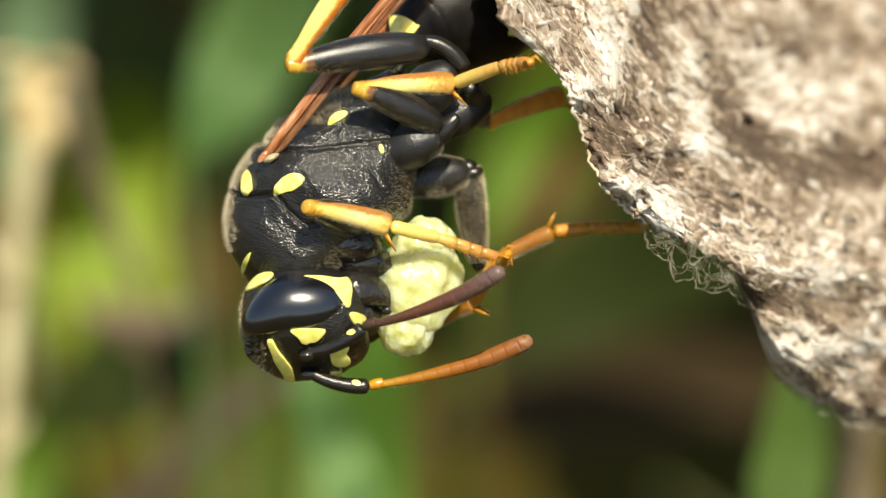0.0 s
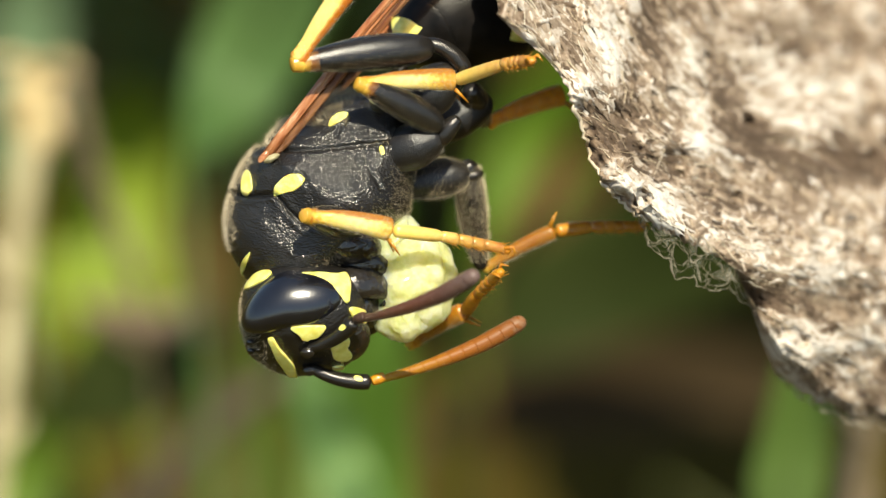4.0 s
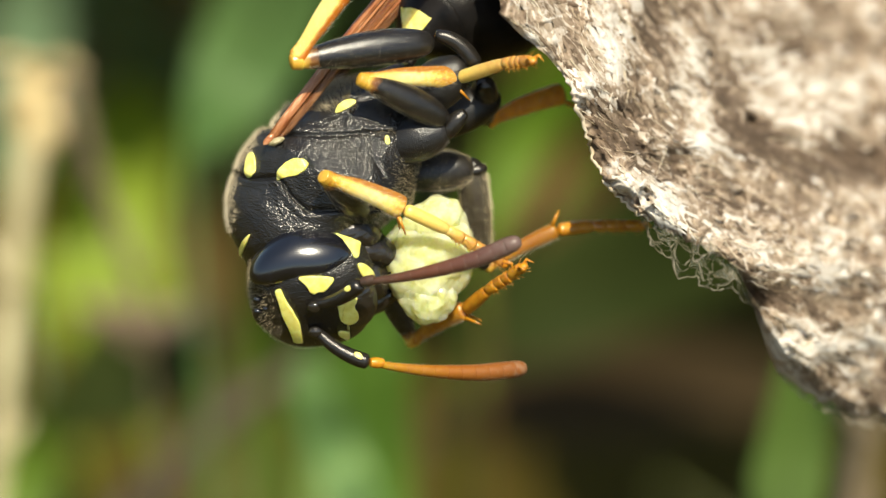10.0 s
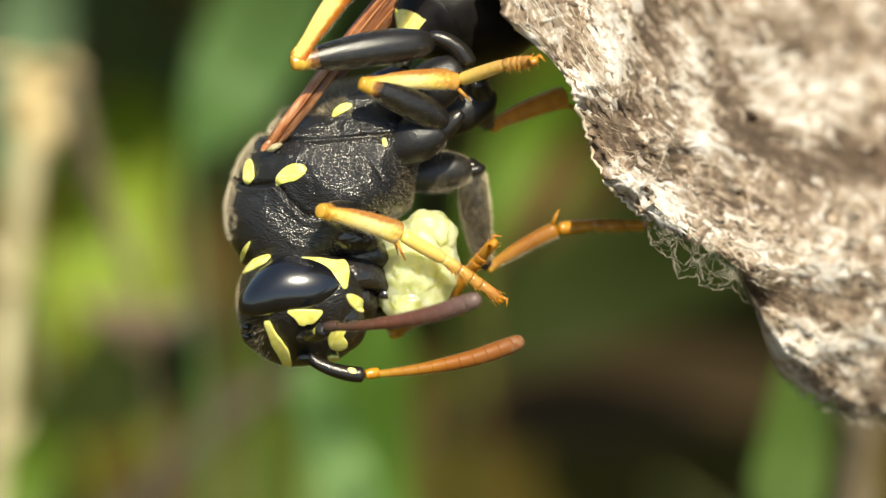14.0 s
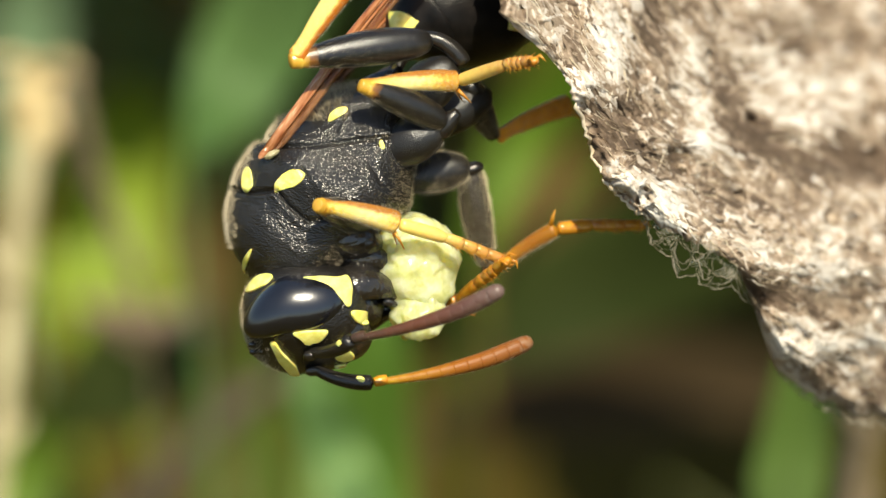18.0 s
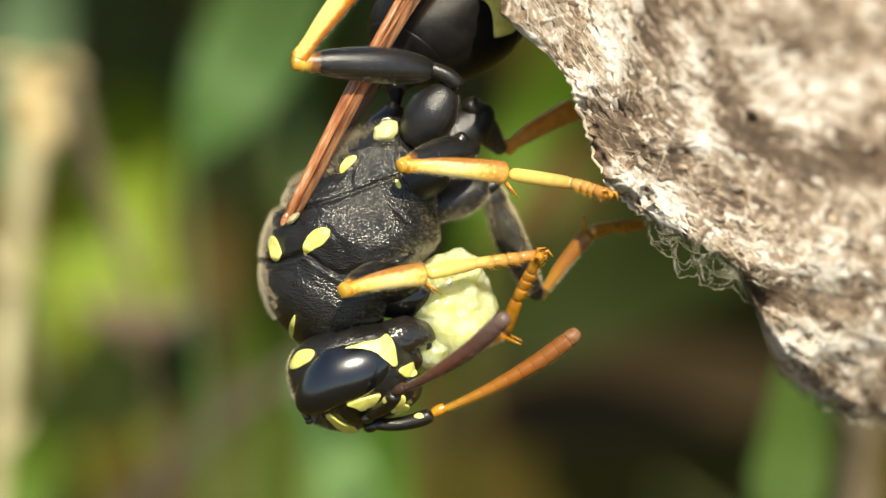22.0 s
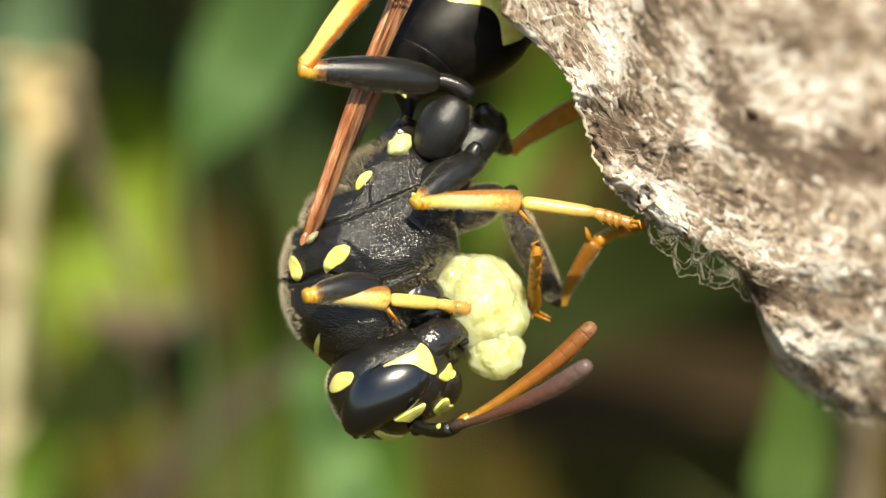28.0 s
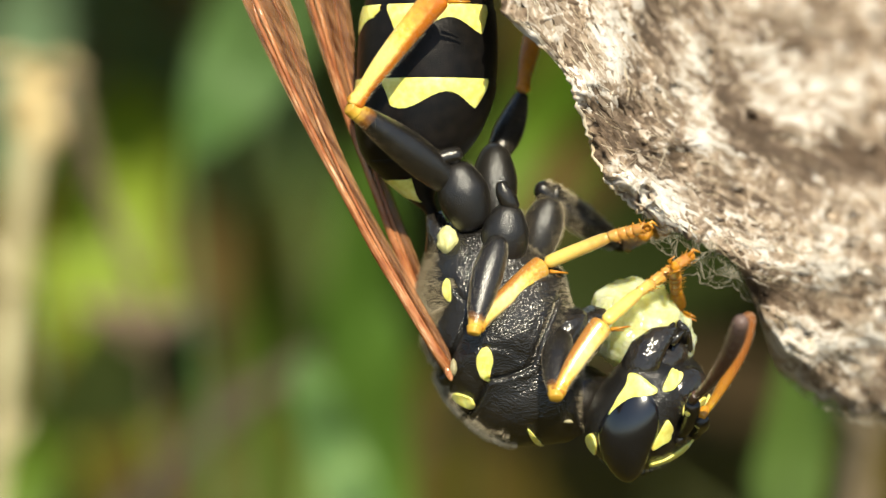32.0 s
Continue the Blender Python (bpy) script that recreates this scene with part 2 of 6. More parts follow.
PINK_TWIG = material("pinkish brown bark", [(0.10, 0.064, 0.038), (0.175, 0.118, 0.076)], 0.8, 0.3, 3.0, 0.1, 2.0)
LEANING_TWIG = material("grey-brown bark", [(0.040, 0.026, 0.015), (0.070, 0.047, 0.028)], 0.8, 0.3, 3.0, 0.1, 2.0)
LEAF_PALE = material("grey-green leaf", [(0.06, 0.10, 0.045), (0.11, 0.16, 0.08)], 0.5, 0.1, 1.0, 0.1, 1.0, Specular_IOR_Level=0.3)
# sun flecks are put into the colour as pale marks on darker green
LEAF_FRESH = material("green leaf with painted sun flecks", [(0.035, 0.070, 0.016), (0.072, 0.135, 0.036), (0.17, 0.265, 0.09)], 0.45, 0.45, 1.2, 0.1, 1.0, span=0.3, Specular_IOR_Level=0.3)
PALE_TWIG = material("withered grey-brown stalk", [(0.075, 0.052, 0.026), (0.15, 0.11, 0.06)], 0.8, 0.3, 3.0, 0.1, 2.0)
# darker olive that carries shade in its colour; the blade itself stands lit
LEAF_OLIVE = material("olive leaf toned as if in shade", [(0.022, 0.040, 0.003), (0.042, 0.064, 0.005)], 0.6, 0.1, 1.0, 0.1, 1.0, Specular_IOR_Level=0.1)
# the brown twig at about half its tone, in place of shade falling on it
DARK_TWIG = material("brown twig darkened as in shade", [(0.014, 0.009, 0.005), (0.04, 0.026, 0.015)], 0.85, 0.3, 3.0, 0.1, 2.0)
LEAF_DIM = material("dull green blade", [(0.034, 0.060, 0.008), (0.056, 0.094, 0.016)], 0.55, 0.1, 1.0, 0.1, 1.0, Specular_IOR_Level=0.15)
DEAD_LEAF = material("dead brown leaf", [(0.034, 0.021, 0.006), (0.075, 0.047, 0.013)], 0.75, 0.15, 1.5, 0.1, 1.0, Specular_IOR_Level=0.1)
# green and brown with the dimness of shaded ground put into the colour
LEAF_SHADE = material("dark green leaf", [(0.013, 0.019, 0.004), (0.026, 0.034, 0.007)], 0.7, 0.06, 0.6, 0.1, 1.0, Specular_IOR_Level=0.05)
SHADE_BROWN = material("brown leaf darkened as in shade", [(0.030, 0.020, 0.009), (0.055, 0.037, 0.018)], 0.8, 0.06, 0.6, 0.1, 1.0, Specular_IOR_Level=0.05)
GRASS = material("mixed grass", [(0.020, 0.040, 0.008), (0.045, 0.085, 0.012), (0.085, 0.12, 0.02), (0.15, 0.13, 0.05)], 0.55, 0.05, 0.5, vary=0.6)

wing_skin = bpy.data.materials.new("amber wing membrane")
wing_skin.use_nodes = True
wnt = wing_skin.node_tree
wp = wnt.nodes["Principled BSDF"]
wp.inputs["Base Color"].default_value = (0.33, 0.145, 0.055, 1)
wco = wnt.nodes.new("ShaderNodeTexCoord")
wmap = wnt.nodes.new("ShaderNodeMapping")
wmap.inputs["Scale"].default_value = (900, 9000, 9000)
wnoise = wnt.nodes.new("ShaderNodeTexNoise")
wnoise.inputs["Scale"].default_value, wnoise.inputs["Detail"].default_value = 1.6, 4.0
wramp = wnt.nodes.new("ShaderNodeValToRGB")
for wel, wpos, wcol in zip(wramp.color_ramp.elements, (0.36, 0.66), ((0.08, 0.027, 0.010, 1), (0.42, 0.21, 0.10, 1))):
    wel.position, wel.color = wpos, wcol
wnt.links.new(wco.outputs["Object"], wmap.inputs["Vector"])
wnt.links.new(wmap.outputs[0], wnoise.inputs["Vector"])
wnt.links.new(wnoise.outputs["Fac"], wramp.inputs[0])
wnt.links.new(wramp.outputs[0], wp.inputs["Base Color"])
wp.inputs["Roughness"].default_value = 0.22
wt = wnt.nodes.new("ShaderNodeBsdfTransparent")
wt.inputs[0].default_value = (0.85, 0.68, 0.5, 1)
wx = wnt.nodes.new("ShaderNodeMixShader")
wx.inputs[0].default_value = 0.46
wnt.links.new(wt.outputs[0], wx.inputs[1])
wnt.links.new(wp.outputs[0], wx.inputs[2])
wnt.links.new(wx.outputs[0], wnt.nodes["Material Output"].inputs[0])


# ---- shaping ----
def spline(xs, ys, x):
    """A smooth curve through the given values."""
    if x <= xs[0]:
        return ys[0]
    if x >= xs[-1]:
        return ys[-1]
    i = max(j for j in range(len(xs) - 1) if xs[j] <= x)
    f = (x - xs[i]) / (xs[i + 1] - xs[i])
    a, b = ys[i], ys[i + 1]
    m0 = (ys[i + 1] - ys[max(i - 1, 0)]) / (xs[i + 1] - xs[max(i - 1, 0)]) * (xs[i + 1] - xs[i])
    k = min(i + 2, len(xs) - 1)
    m1 = (ys[k] - ys[i]) / (xs[k] - xs[i]) * (xs[i + 1] - xs[i])
    return (2 * f**3 - 3 * f**2 + 1) * a + (f**3 - 2 * f**2 + f) * m0 + (3 * f**2 - 2 * f**3) * b + (f**3 - f**2) * m1


def finish(name, bm, mat, unit=U, smooth=True):
    me = bpy.data.meshes.new(name)
    bmesh.ops.recalc_face_normals(bm, faces=bm.faces)
    for v in bm.verts:
        v.co *= unit
    bm.to_mesh(me)
    bm.free()
    if smooth:
        me.shade_smooth()
    me.materials.append(mat)
    return me


def part(name, bm, mat, parent, label="", unit=U):
    """One mesh object under a thing or under a part."""
    ob = new(name, finish(name, bm, mat, unit))
    ob.parent = parent
    return tagged(ob, label)


def thing(name, label, category, m=None, group="", kind=""):
    ob = new(name)
    ob.empty_display_size = 0.002
    ob.matrix_world = m if m is not None else BASE
    return tagged(ob, label, category, group, kind)


def rings(bm, loops, close=True):
    """Skin a row of rings and close both ends."""
    rows = [[bm.verts.new(p) for p in loop] for loop in loops]
    n = len(rows[0])
    for a, b in zip(rows, rows[1:]):
        for i in range(n):
            bm.faces.new((a[i], a[(i + 1) % n], b[(i + 1) % n], b[i]))
    if close:
        for row, loop in ((rows[0], loops[0]), (rows[-1], loops[-1])):
            c = bm.verts.new(sum((Vector(p) for p in loop), Vector()) / n)
            for i in range(n):
                bm.faces.new((row[i], row[(i + 1) % n], c))
    return bm


def tube(path, radii, seg=12, flat=1.0, bm=None, wobble=0.0):
    """A rounded limb along a path."""
    bm = bm or bmesh.new()
    path = [Vector(p) for p in path]
    loops = []
    side = Vector((0, 1, 0))
    for i, p in enumerate(path):
        d = (path[min(i + 1, len(path) - 1)] - path[max(i - 1, 0)]).normalized()
        if abs(d.dot(side)) > 0.95:
            side = Vector((0, 0, 1))
        a = (side - d * d.dot(side)).normalized()
        b = d.cross(a)
        side = a
        r = radii[i]
        loops.append([p + (a * math.cos(k) * flat + b * math.sin(k)) * r * (1 + wobble * noise.noise(p * 0.05 + Vector((k, 0, 0)))) for k in (2 * math.pi * j / seg for j in range(seg))])
    return rings(bm, loops)


def limb(length, profile, seg=14, flat=1.0, bow=0.0, steps=22, start=0.0, bm=None):
    """A limb along +x; profile is (share of length, radius)."""
    xs, ys = [p[0] for p in profile], [p[1] for p in profile]
    fs = [0.5 - 0.5 * math.cos(math.pi * i / steps) for i in range(steps + 1)]
    def cap(f):
        e = min(f, 1 - f) / 0.05
        return math.sqrt(max(0.0, 1 - (1 - e) ** 2)) if e < 1 else 1.0

    return tube([(start + f * length, 0, bow * 4 * f * (1 - f)) for f in fs], [max(0.5, spline(xs, ys, f) * cap(f)) for f in fs], seg, flat, bm)


def limb_spots(length, profile, bow, count):
    """Places and normals all over a limb."""
    xs, ys = [p[0] for p in profile], [p[1] for p in profile]
    out = []
    for _ in range(count):
        f, k = random.uniform(0.1, 0.95), random.uniform(0, 6.28)
        n = Vector((0, math.cos(k), math.sin(k)))
        r = spline(xs, ys, f) * 0.97
        out.append((Vector((f * length, n.y * r * 0.85, bow * 4 * f * (1 - f) + n.z * r)), n))
    return out


def ball(c, r, turn=(0, 0, 0), seg=28, lump=0.0, scale=0.02, seed=0.0, bm=None):
    """An egg shape with three radii, uneven by lump."""
    bm = bm or bmesh.new()
    got = bmesh.ops.create_uvsphere(bm, u_segments=seg, v_segments=seg // 2 + 2, radius=1.0)["verts"]
    rot = Euler([radians(a) for a in turn]).to_matrix()
    for v in got:
        n = v.co.copy()
        k = 1 + (lump * noise.fractal(n / scale * 0.02 + Vector((seed, seed * 0.7, 0)), 0.8, 2.0, 4) if lump else 0)
        v.co = rot @ Vector((n.x * r[0], n.y * r[1], n.z * r[2])) * k + Vector(c)
    return bm


def rounded(poly, times=2):
    for _ in range(times):
        out = []
        for a, b in zip(poly, poly[1:] + poly[:1]):
            a, b = Vector(a), Vector(b)
            out += [a * 0.75 + b * 0.25, a * 0.25 + b * 0.75]
        poly = out
    return poly


def patch(tree, poly, turn, centre, lift=2.4, grow=1.13):
    """A coloured plate that lies on a surface, outlined as it shows from a view turned by so many degrees about x."""
    poly = [Vector(p) for p in poly]
    mid = sum(poly, Vector((0, 0))) / len(poly)
    poly = rounded([mid + (p - mid) * grow for p in poly], 2)
    poly = rounded([p + (p - mid).normalized() * (2.2 * noise.noise(Vector((p.x, p.y, 2)) * 0.11) + 1.8 * noise.noise(Vector((p.x, p.y, 5)) * 0.3)) for p in poly], 1)
    rot = Euler((radians(turn), 0, 0)).to_matrix()
    way = rot @ Vector((0, 1, 0))
    bm = bmesh.new()
    rows = []
    for f, up in ((1.0, -1.5), (0.97, lift * 0.7), (0.9, lift), (0.8, lift), (0.7, lift), (0.6, lift), (0.5, lift), (0.4, lift), (0.3, lift), (0.2, lift), (0.1, lift)):
        row = []
        for p in poly:
            for tight in range(12):
                q = mid + (p - mid) * f * (1 - 0.06 * tight)
                o = Vector(centre) + rot @ Vector((q.x, -600, q.y))
                hit, normal, _, _ = tree.ray_cast(o, way)
                if hit is not None and abs(normal.dot(way)) > 0.22:
                    break
            if hit is None:
                hit, normal, _, _ = tree.find_nearest(o + way * 600)
            row.append(hit)
        for _ in range(3):
            row = [row[i - 1] * 0.25 + row[i] * 0.5 + row[(i + 1) % len(row)] * 0.25 for i in range(len(row))]
        near = [tree.find_nearest(p) for p in row]
        rows.append([p + normal * up for p, normal, _, _ in near])
    vs = [[bm.verts.new(p) for p in row] for row in rows]
    n = len(poly)
    for a, b in zip(vs, vs[1:]):
        for i in range(n):
            bm.faces.new((a[i], a[(i + 1) % n], b[(i + 1) % n], b[i]))
    bm.faces.new(vs[-1])
    return bm


def down(spots, length, width, lean):
    """Short hairs at (place, normal) as one mesh."""
    vs, fs = [], []
    for p, n in spots:
        n = (n + Vector(lean) + Vector((random.uniform(-0.4, 0.4), random.uniform(-0.4, 0.4), random.uniform(-0.4, 0.4)))).normalized()
        a = n.orthogonal().normalized()
        b = n.cross(a)
        ln = length * random.uniform(0.6, 1.25)
        k = len(vs)
        w = width
        vs += [p - n * 2 + a * w, p - n * 2 - a * 0.5 * w + b * 0.87 * w, p - n * 2 - a * 0.5 * w - b * 0.87 * w, p + n * ln + Vector(lean) * ln * 0.3]
        fs += [(k, k + 1, k + 3), (k + 1, k + 2, k + 3), (k + 2, k, k + 3)]
    me = bpy.data.meshes.new("down")
    me.from_pydata([v * U for v in vs], [], fs)
    return me


def hairs(name, spots, length, parent, label, width=0.55, lean=(0, 0, 0), mat=None):
    me = down(spots, length, width, lean)
    me.materials.append(mat or PALE_HAIR)
    ob = new(name, me)
    ob.parent = parent
    return tagged(ob, label, kind="stuff")


def surface_spots(bm, count, keep):
    """Random places and normals on a mesh where keep(place, normal) holds."""
    bm.faces.ensure_lookup_table()
    faces = list(bm.faces)
    weights = np.cumsum([f.calc_area() for f in faces])
    out = []
    bm.normal_update()
    for _ in range(count * 6):
        f = faces[min(int(np.searchsorted(weights, random.random() * weights[-1])), len(faces) - 1)]
        p = f.calc_center_median()
        q = f.verts[random.randrange(len(f.verts))].co
        p = p.lerp(q, random.random())
        if keep(p, f.normal):
            out.append((p, f.normal.copy()))
            if len(out) >= count:
                break
    return out


def plane(x, y, d=0.0):
    """A point of the picture plane, pushed d units away from the lens."""
    k = 1 + d / REACH
    return Vector(((x - 784) * k, d, (441 - y) * k))


def aim(a, b):
    """The pose at a whose x axis points to b (both in units)."""
    x = (b - a).normalized()
    y = (Vector((0, 1, 0)) - x * x.y).normalized()
    m = Matrix((x, y, x.cross(y))).transposed().to_4x4()
    return Matrix.Translation(a * U) @ m


from mathutils.bvhtree import BVHTree

MOVING = {}

# ---- the wasp ----
wasp = thing("wasp", "black and yellow paper wasp clinging head down to its nest, chewing", "wasp")


def build_thorax():
    a_at = [-45, -20, 0, 50, 110, 175, 217, 255, 310, 350, 380, 395]
    dorsal = [30, 80, 112, 150, 169, 167, 151, 131, 106, 70, 30, 8]
    ventral = [5, 18, 34, 66, 92, 110, 124, 108, 88, 68, 35, 12]
    width = [26, 60, 84, 108, 122, 134, 128, 110, 88, 66, 36, 10]
    start, way, up = Vector((65, 0, -180)), Vector((0.507, 0, 0.863)), Vector((-0.863, 0, 0.507))
    seams = [[(-35, -18), (0, -27), (50, -23), (72, -52), (105, -80), (165, -74), (230, -70)],
             [(20, 48), (60, 52), (150, 58), (250, 68), (300, 72)]]
    faint = [[(98, 12), (112, -14), (118, -40), (112, -66)], [(205, 62), (216, 20), (238, -14)], [(150, 60), (158, 84), (176, 110)]]

    def seam_gap(x, z, lines):
        best = 1e9
        for line in lines:
            for (ax, az), (bx, bz) in zip(line, line[1:]):
                dx, dz = bx - ax, bz - az
                f = max(0, min(1, ((x - ax) * dx + (z - az) * dz) / (dx * dx + dz * dz)))
                best = min(best, math.hypot(x - ax - f * dx, z - az - f * dz))
        return best

    loops = []
    for i in range(211):
        a = -45 + 440 * i / 210
        hump = -9 * math.exp(-((a - 192) / 10) ** 2) + 7 * math.exp(-((a - 232) / 18) ** 2) - 8 * math.exp(-((a - 272) / 9) ** 2) + 5 * math.exp(-((a - 318) / 20) ** 2)
        hd, hv, w = hump + spline(a_at, dorsal, a), spline(a_at, ventral, a), spline(a_at, width, a)
        loop = []
        for j in range(170):
            k = 2 * math.pi * j / 170
            c, s = math.cos(k), math.sin(k)
            h = hd if c > 0 else hv
            p = start + way * a + up * (h * math.copysign(abs(c) ** 0.88, c)) + Vector((0, -w * math.copysign(abs(s) ** 1.0, s), 0))
            axis = start + way * a
            gap = seam_gap(p.x, p.z, seams)
            light = math.exp(-((seam_gap(p.x, p.z, faint) / 3.4) ** 2)) * 0.03
            g = math.exp(-((gap / 3.0) ** 2)) * 0.062 - math.exp(-(((gap - 9) / 6) ** 2)) * 0.010
            flank = min(1.0, abs(s) * 2.2)
            g = g * (0.25 + 0.75 * flank)
            g += light - 0.022 * (1 - math.exp(-gap / 40)) + 0.01
            g -= 0.012 * noise.noise(p * 0.05) + 0.006 * noise.noise(p * 0.16)
            swell = 0.025 * math.sin(a * 0.045) * abs(s)
            loop.append(axis + (p - axis) * (1 - g + swell))
        loops.append(loop)
    bm = rings(bmesh.new(), loops)
    bm.normal_update()
    tree = BVHTree.FromBMesh(bm)

    def zone(f):
        c = f.calc_center_median()
        if c.z > 50 + c.x * 0.075:
            return "propodeum"
        edge = spline([-60, 0, 50, 72, 105, 165, 230, 300], [-18, -27, -23, -52, -80, -74, -70, -70], c.x)
        return "pronotum" if c.z < edge and c.x < 130 else "mesothorax"

    clear = lambda p: seam_gap(p.x, p.z, seams) > 15
    spots = surface_spots(bm, 13000, lambda p, n: n.dot(up) > 0.66 and abs(n.y) < 0.55 and (clear(p) or abs(p.y) < 45))
    rear = surface_spots(bm, 11000, lambda p, n: p.z > 95 and n.dot(up) > 0.45 and clear(p))
    belly = surface_spots(bm, 6000, lambda p, n: n.dot(up) < -0.5)
    pieces = {}
    for z in ("mesothorax", "pronotum", "propodeum"):
        b2 = bm.copy()
        bmesh.ops.delete(b2, geom=[f for f in b2.faces if zone(f) != z], context="FACES")
        pieces[z] = b2
    thorax = part("mesothorax", pieces["mesothorax"], BLACK, wasp, "pitted black middle of the thorax")
    for z in ("pronotum", "propodeum"):
        part(z, pieces[z], BLACK, thorax)
    marks = [[(142, 92), (178, 112), (172, 122), (156, 118), (144, 104)],
             [(48, -28), (54, -6), (76, 10), (98, 8), (100, -6), (86, -18), (66, -22)],
             [(-8, -22), (2, -26), (10, -14), (8, 6), (-2, 20), (-9, 4)],
             [(230, 60), (238, 62), (242, 48), (236, 46)],
             [(-22, -190), (-16, -164), (-4, -138), (8, -126), (4, -140), (-8, -166), (-14, -190)]]
    for poly in marks:
        part("yellow_mark", patch(tree, poly, 0, (0, 0, 0)), YELLOW, thorax, "raised yellow mark")
    # tegula, coxae, neck, hinge of the abdomen
    part("tegula", ball((30, -106, 40), (6, 4, 13), (0, 40, 0)), WING_VEIN, thorax, "red-brown scale over the wing root")
    part("wing_hinge", ball((44, -104, 38), (15, 8, 6), (0, -30, 0), lump=0.2), PALE_SKIN, thorax, "pale skin at the wing root")

    def hip(p, q, r0, r1, r2, label="", flat=0.85, down_mat=DARK_DOWN):
        """A tapering hip joint from the breast to the thigh ring."""
        p, q = Vector(p), Vector(q)
        ob = part("coxa", limb((q - p).length, [(0, r0 * 0.6), (0.12, r0), (0.55, r1), (0.88, r2), (1, r2 * 0.4)], 26, flat, bow=5), COXA_BLACK, thorax, label)
        ob.matrix_local = aim(p, q)
        hairs("down", limb_spots((q - p).length, [(0, r0 * 0.8), (0.3, (r0 + r1) / 2), (0.55, r1), (0.88, r2), (1, r2 * 0.6)], 5, 1500 if down_mat is DARK_DOWN else 3000), 4 if down_mat is DARK_DOWN else 8, ob, "short grey down", width=0.12 if down_mat is DARK_DOWN else 0.2, mat=down_mat)
        return ob

    hip((278, -44, 112), (368, -66, 198), 34, 45, 28, "rounded downy black hip of the hind leg")
    part("trochanter", limb(92, [(0, 9), (0.2, 13), (0.45, 14.5), (0.75, 15.5), (0.93, 14), (1, 8)], 26, bow=13, start=-14), HAIRY_BLACK, thorax).matrix_local = aim(Vector((318, -80, 236)), Vector((384, -70, 192)))
    hip((300, 55, 78), (432, 82, 150), 30, 40, 26)
    hip((240, -52, 38), (345, -74, 78), 34, 42, 26)
    part("trochanter", limb(58, [(0, 10), (0.3, 16), (0.7, 15), (1, 8)], 20, bow=4), HAIRY_BLACK, thorax).matrix_local = aim(Vector((338, -72, 66)), Vector((368, -80, 108)))
    hip((270, 40, -6), (395, 54, 14), 28, 36, 24, down_mat=PALE_HAIR)
    part("trochanter", ball((394, 54, 13), (23, 15, 13), (0, -20, 0)), HAIRY_BLACK, thorax)
    part("coxa", ball((165, -55, -105), (74, 48, 40), (0, 12, 0), lump=0.05), SMOOTH_BLACK, thorax, "glossy black hip of the front leg")
    part("coxa", ball((165, 55, -105), (74, 48, 40), (0, 12, 0), lump=0.05), SMOOTH_BLACK, thorax)
    part("prosternum", ball((196, -24, -142), (66, 46, 36), (0, 10, 0), lump=0.14, seed=2), SMOOTH_BLACK, thorax, "glossy black breast plate before the front hips")
    part("neck", tube([(75, 0, -150), (100, 0, -190), (112, 0, -225)], [78, 62, 46], 24), SMOOTH_BLACK, thorax)
    part("neck_membrane", ball((46, -72, -160), (6, 6, 34), (0, -12, 0)), PALE_SKIN, thorax, "pale skin fold behind the head")
    part("propodeal_valve", ball((236, -44, 148), (26, 30, 19), (0, -40, 0), lump=0.22), PALE_YELLOW, thorax, "pale yellow valve at the waist")
    part("waist", tube([(215, 0, 140), (245, 0, 170), (268, 0, 192)], [40, 24, 15], 18), SMOOTH_BLACK, thorax)
    hairs("down", spots, 9, thorax, "short golden down on the back", width=0.15, lean=(-0.1, 0, 0.2))
    hairs("down", rear, 14, thorax, "longer golden down on the rear slope", width=0.2, lean=(-0.2, 0, 0.3))
    hairs("down", belly, 6.5, thorax, "silvery down on the breast", width=0.26)
    return thorax


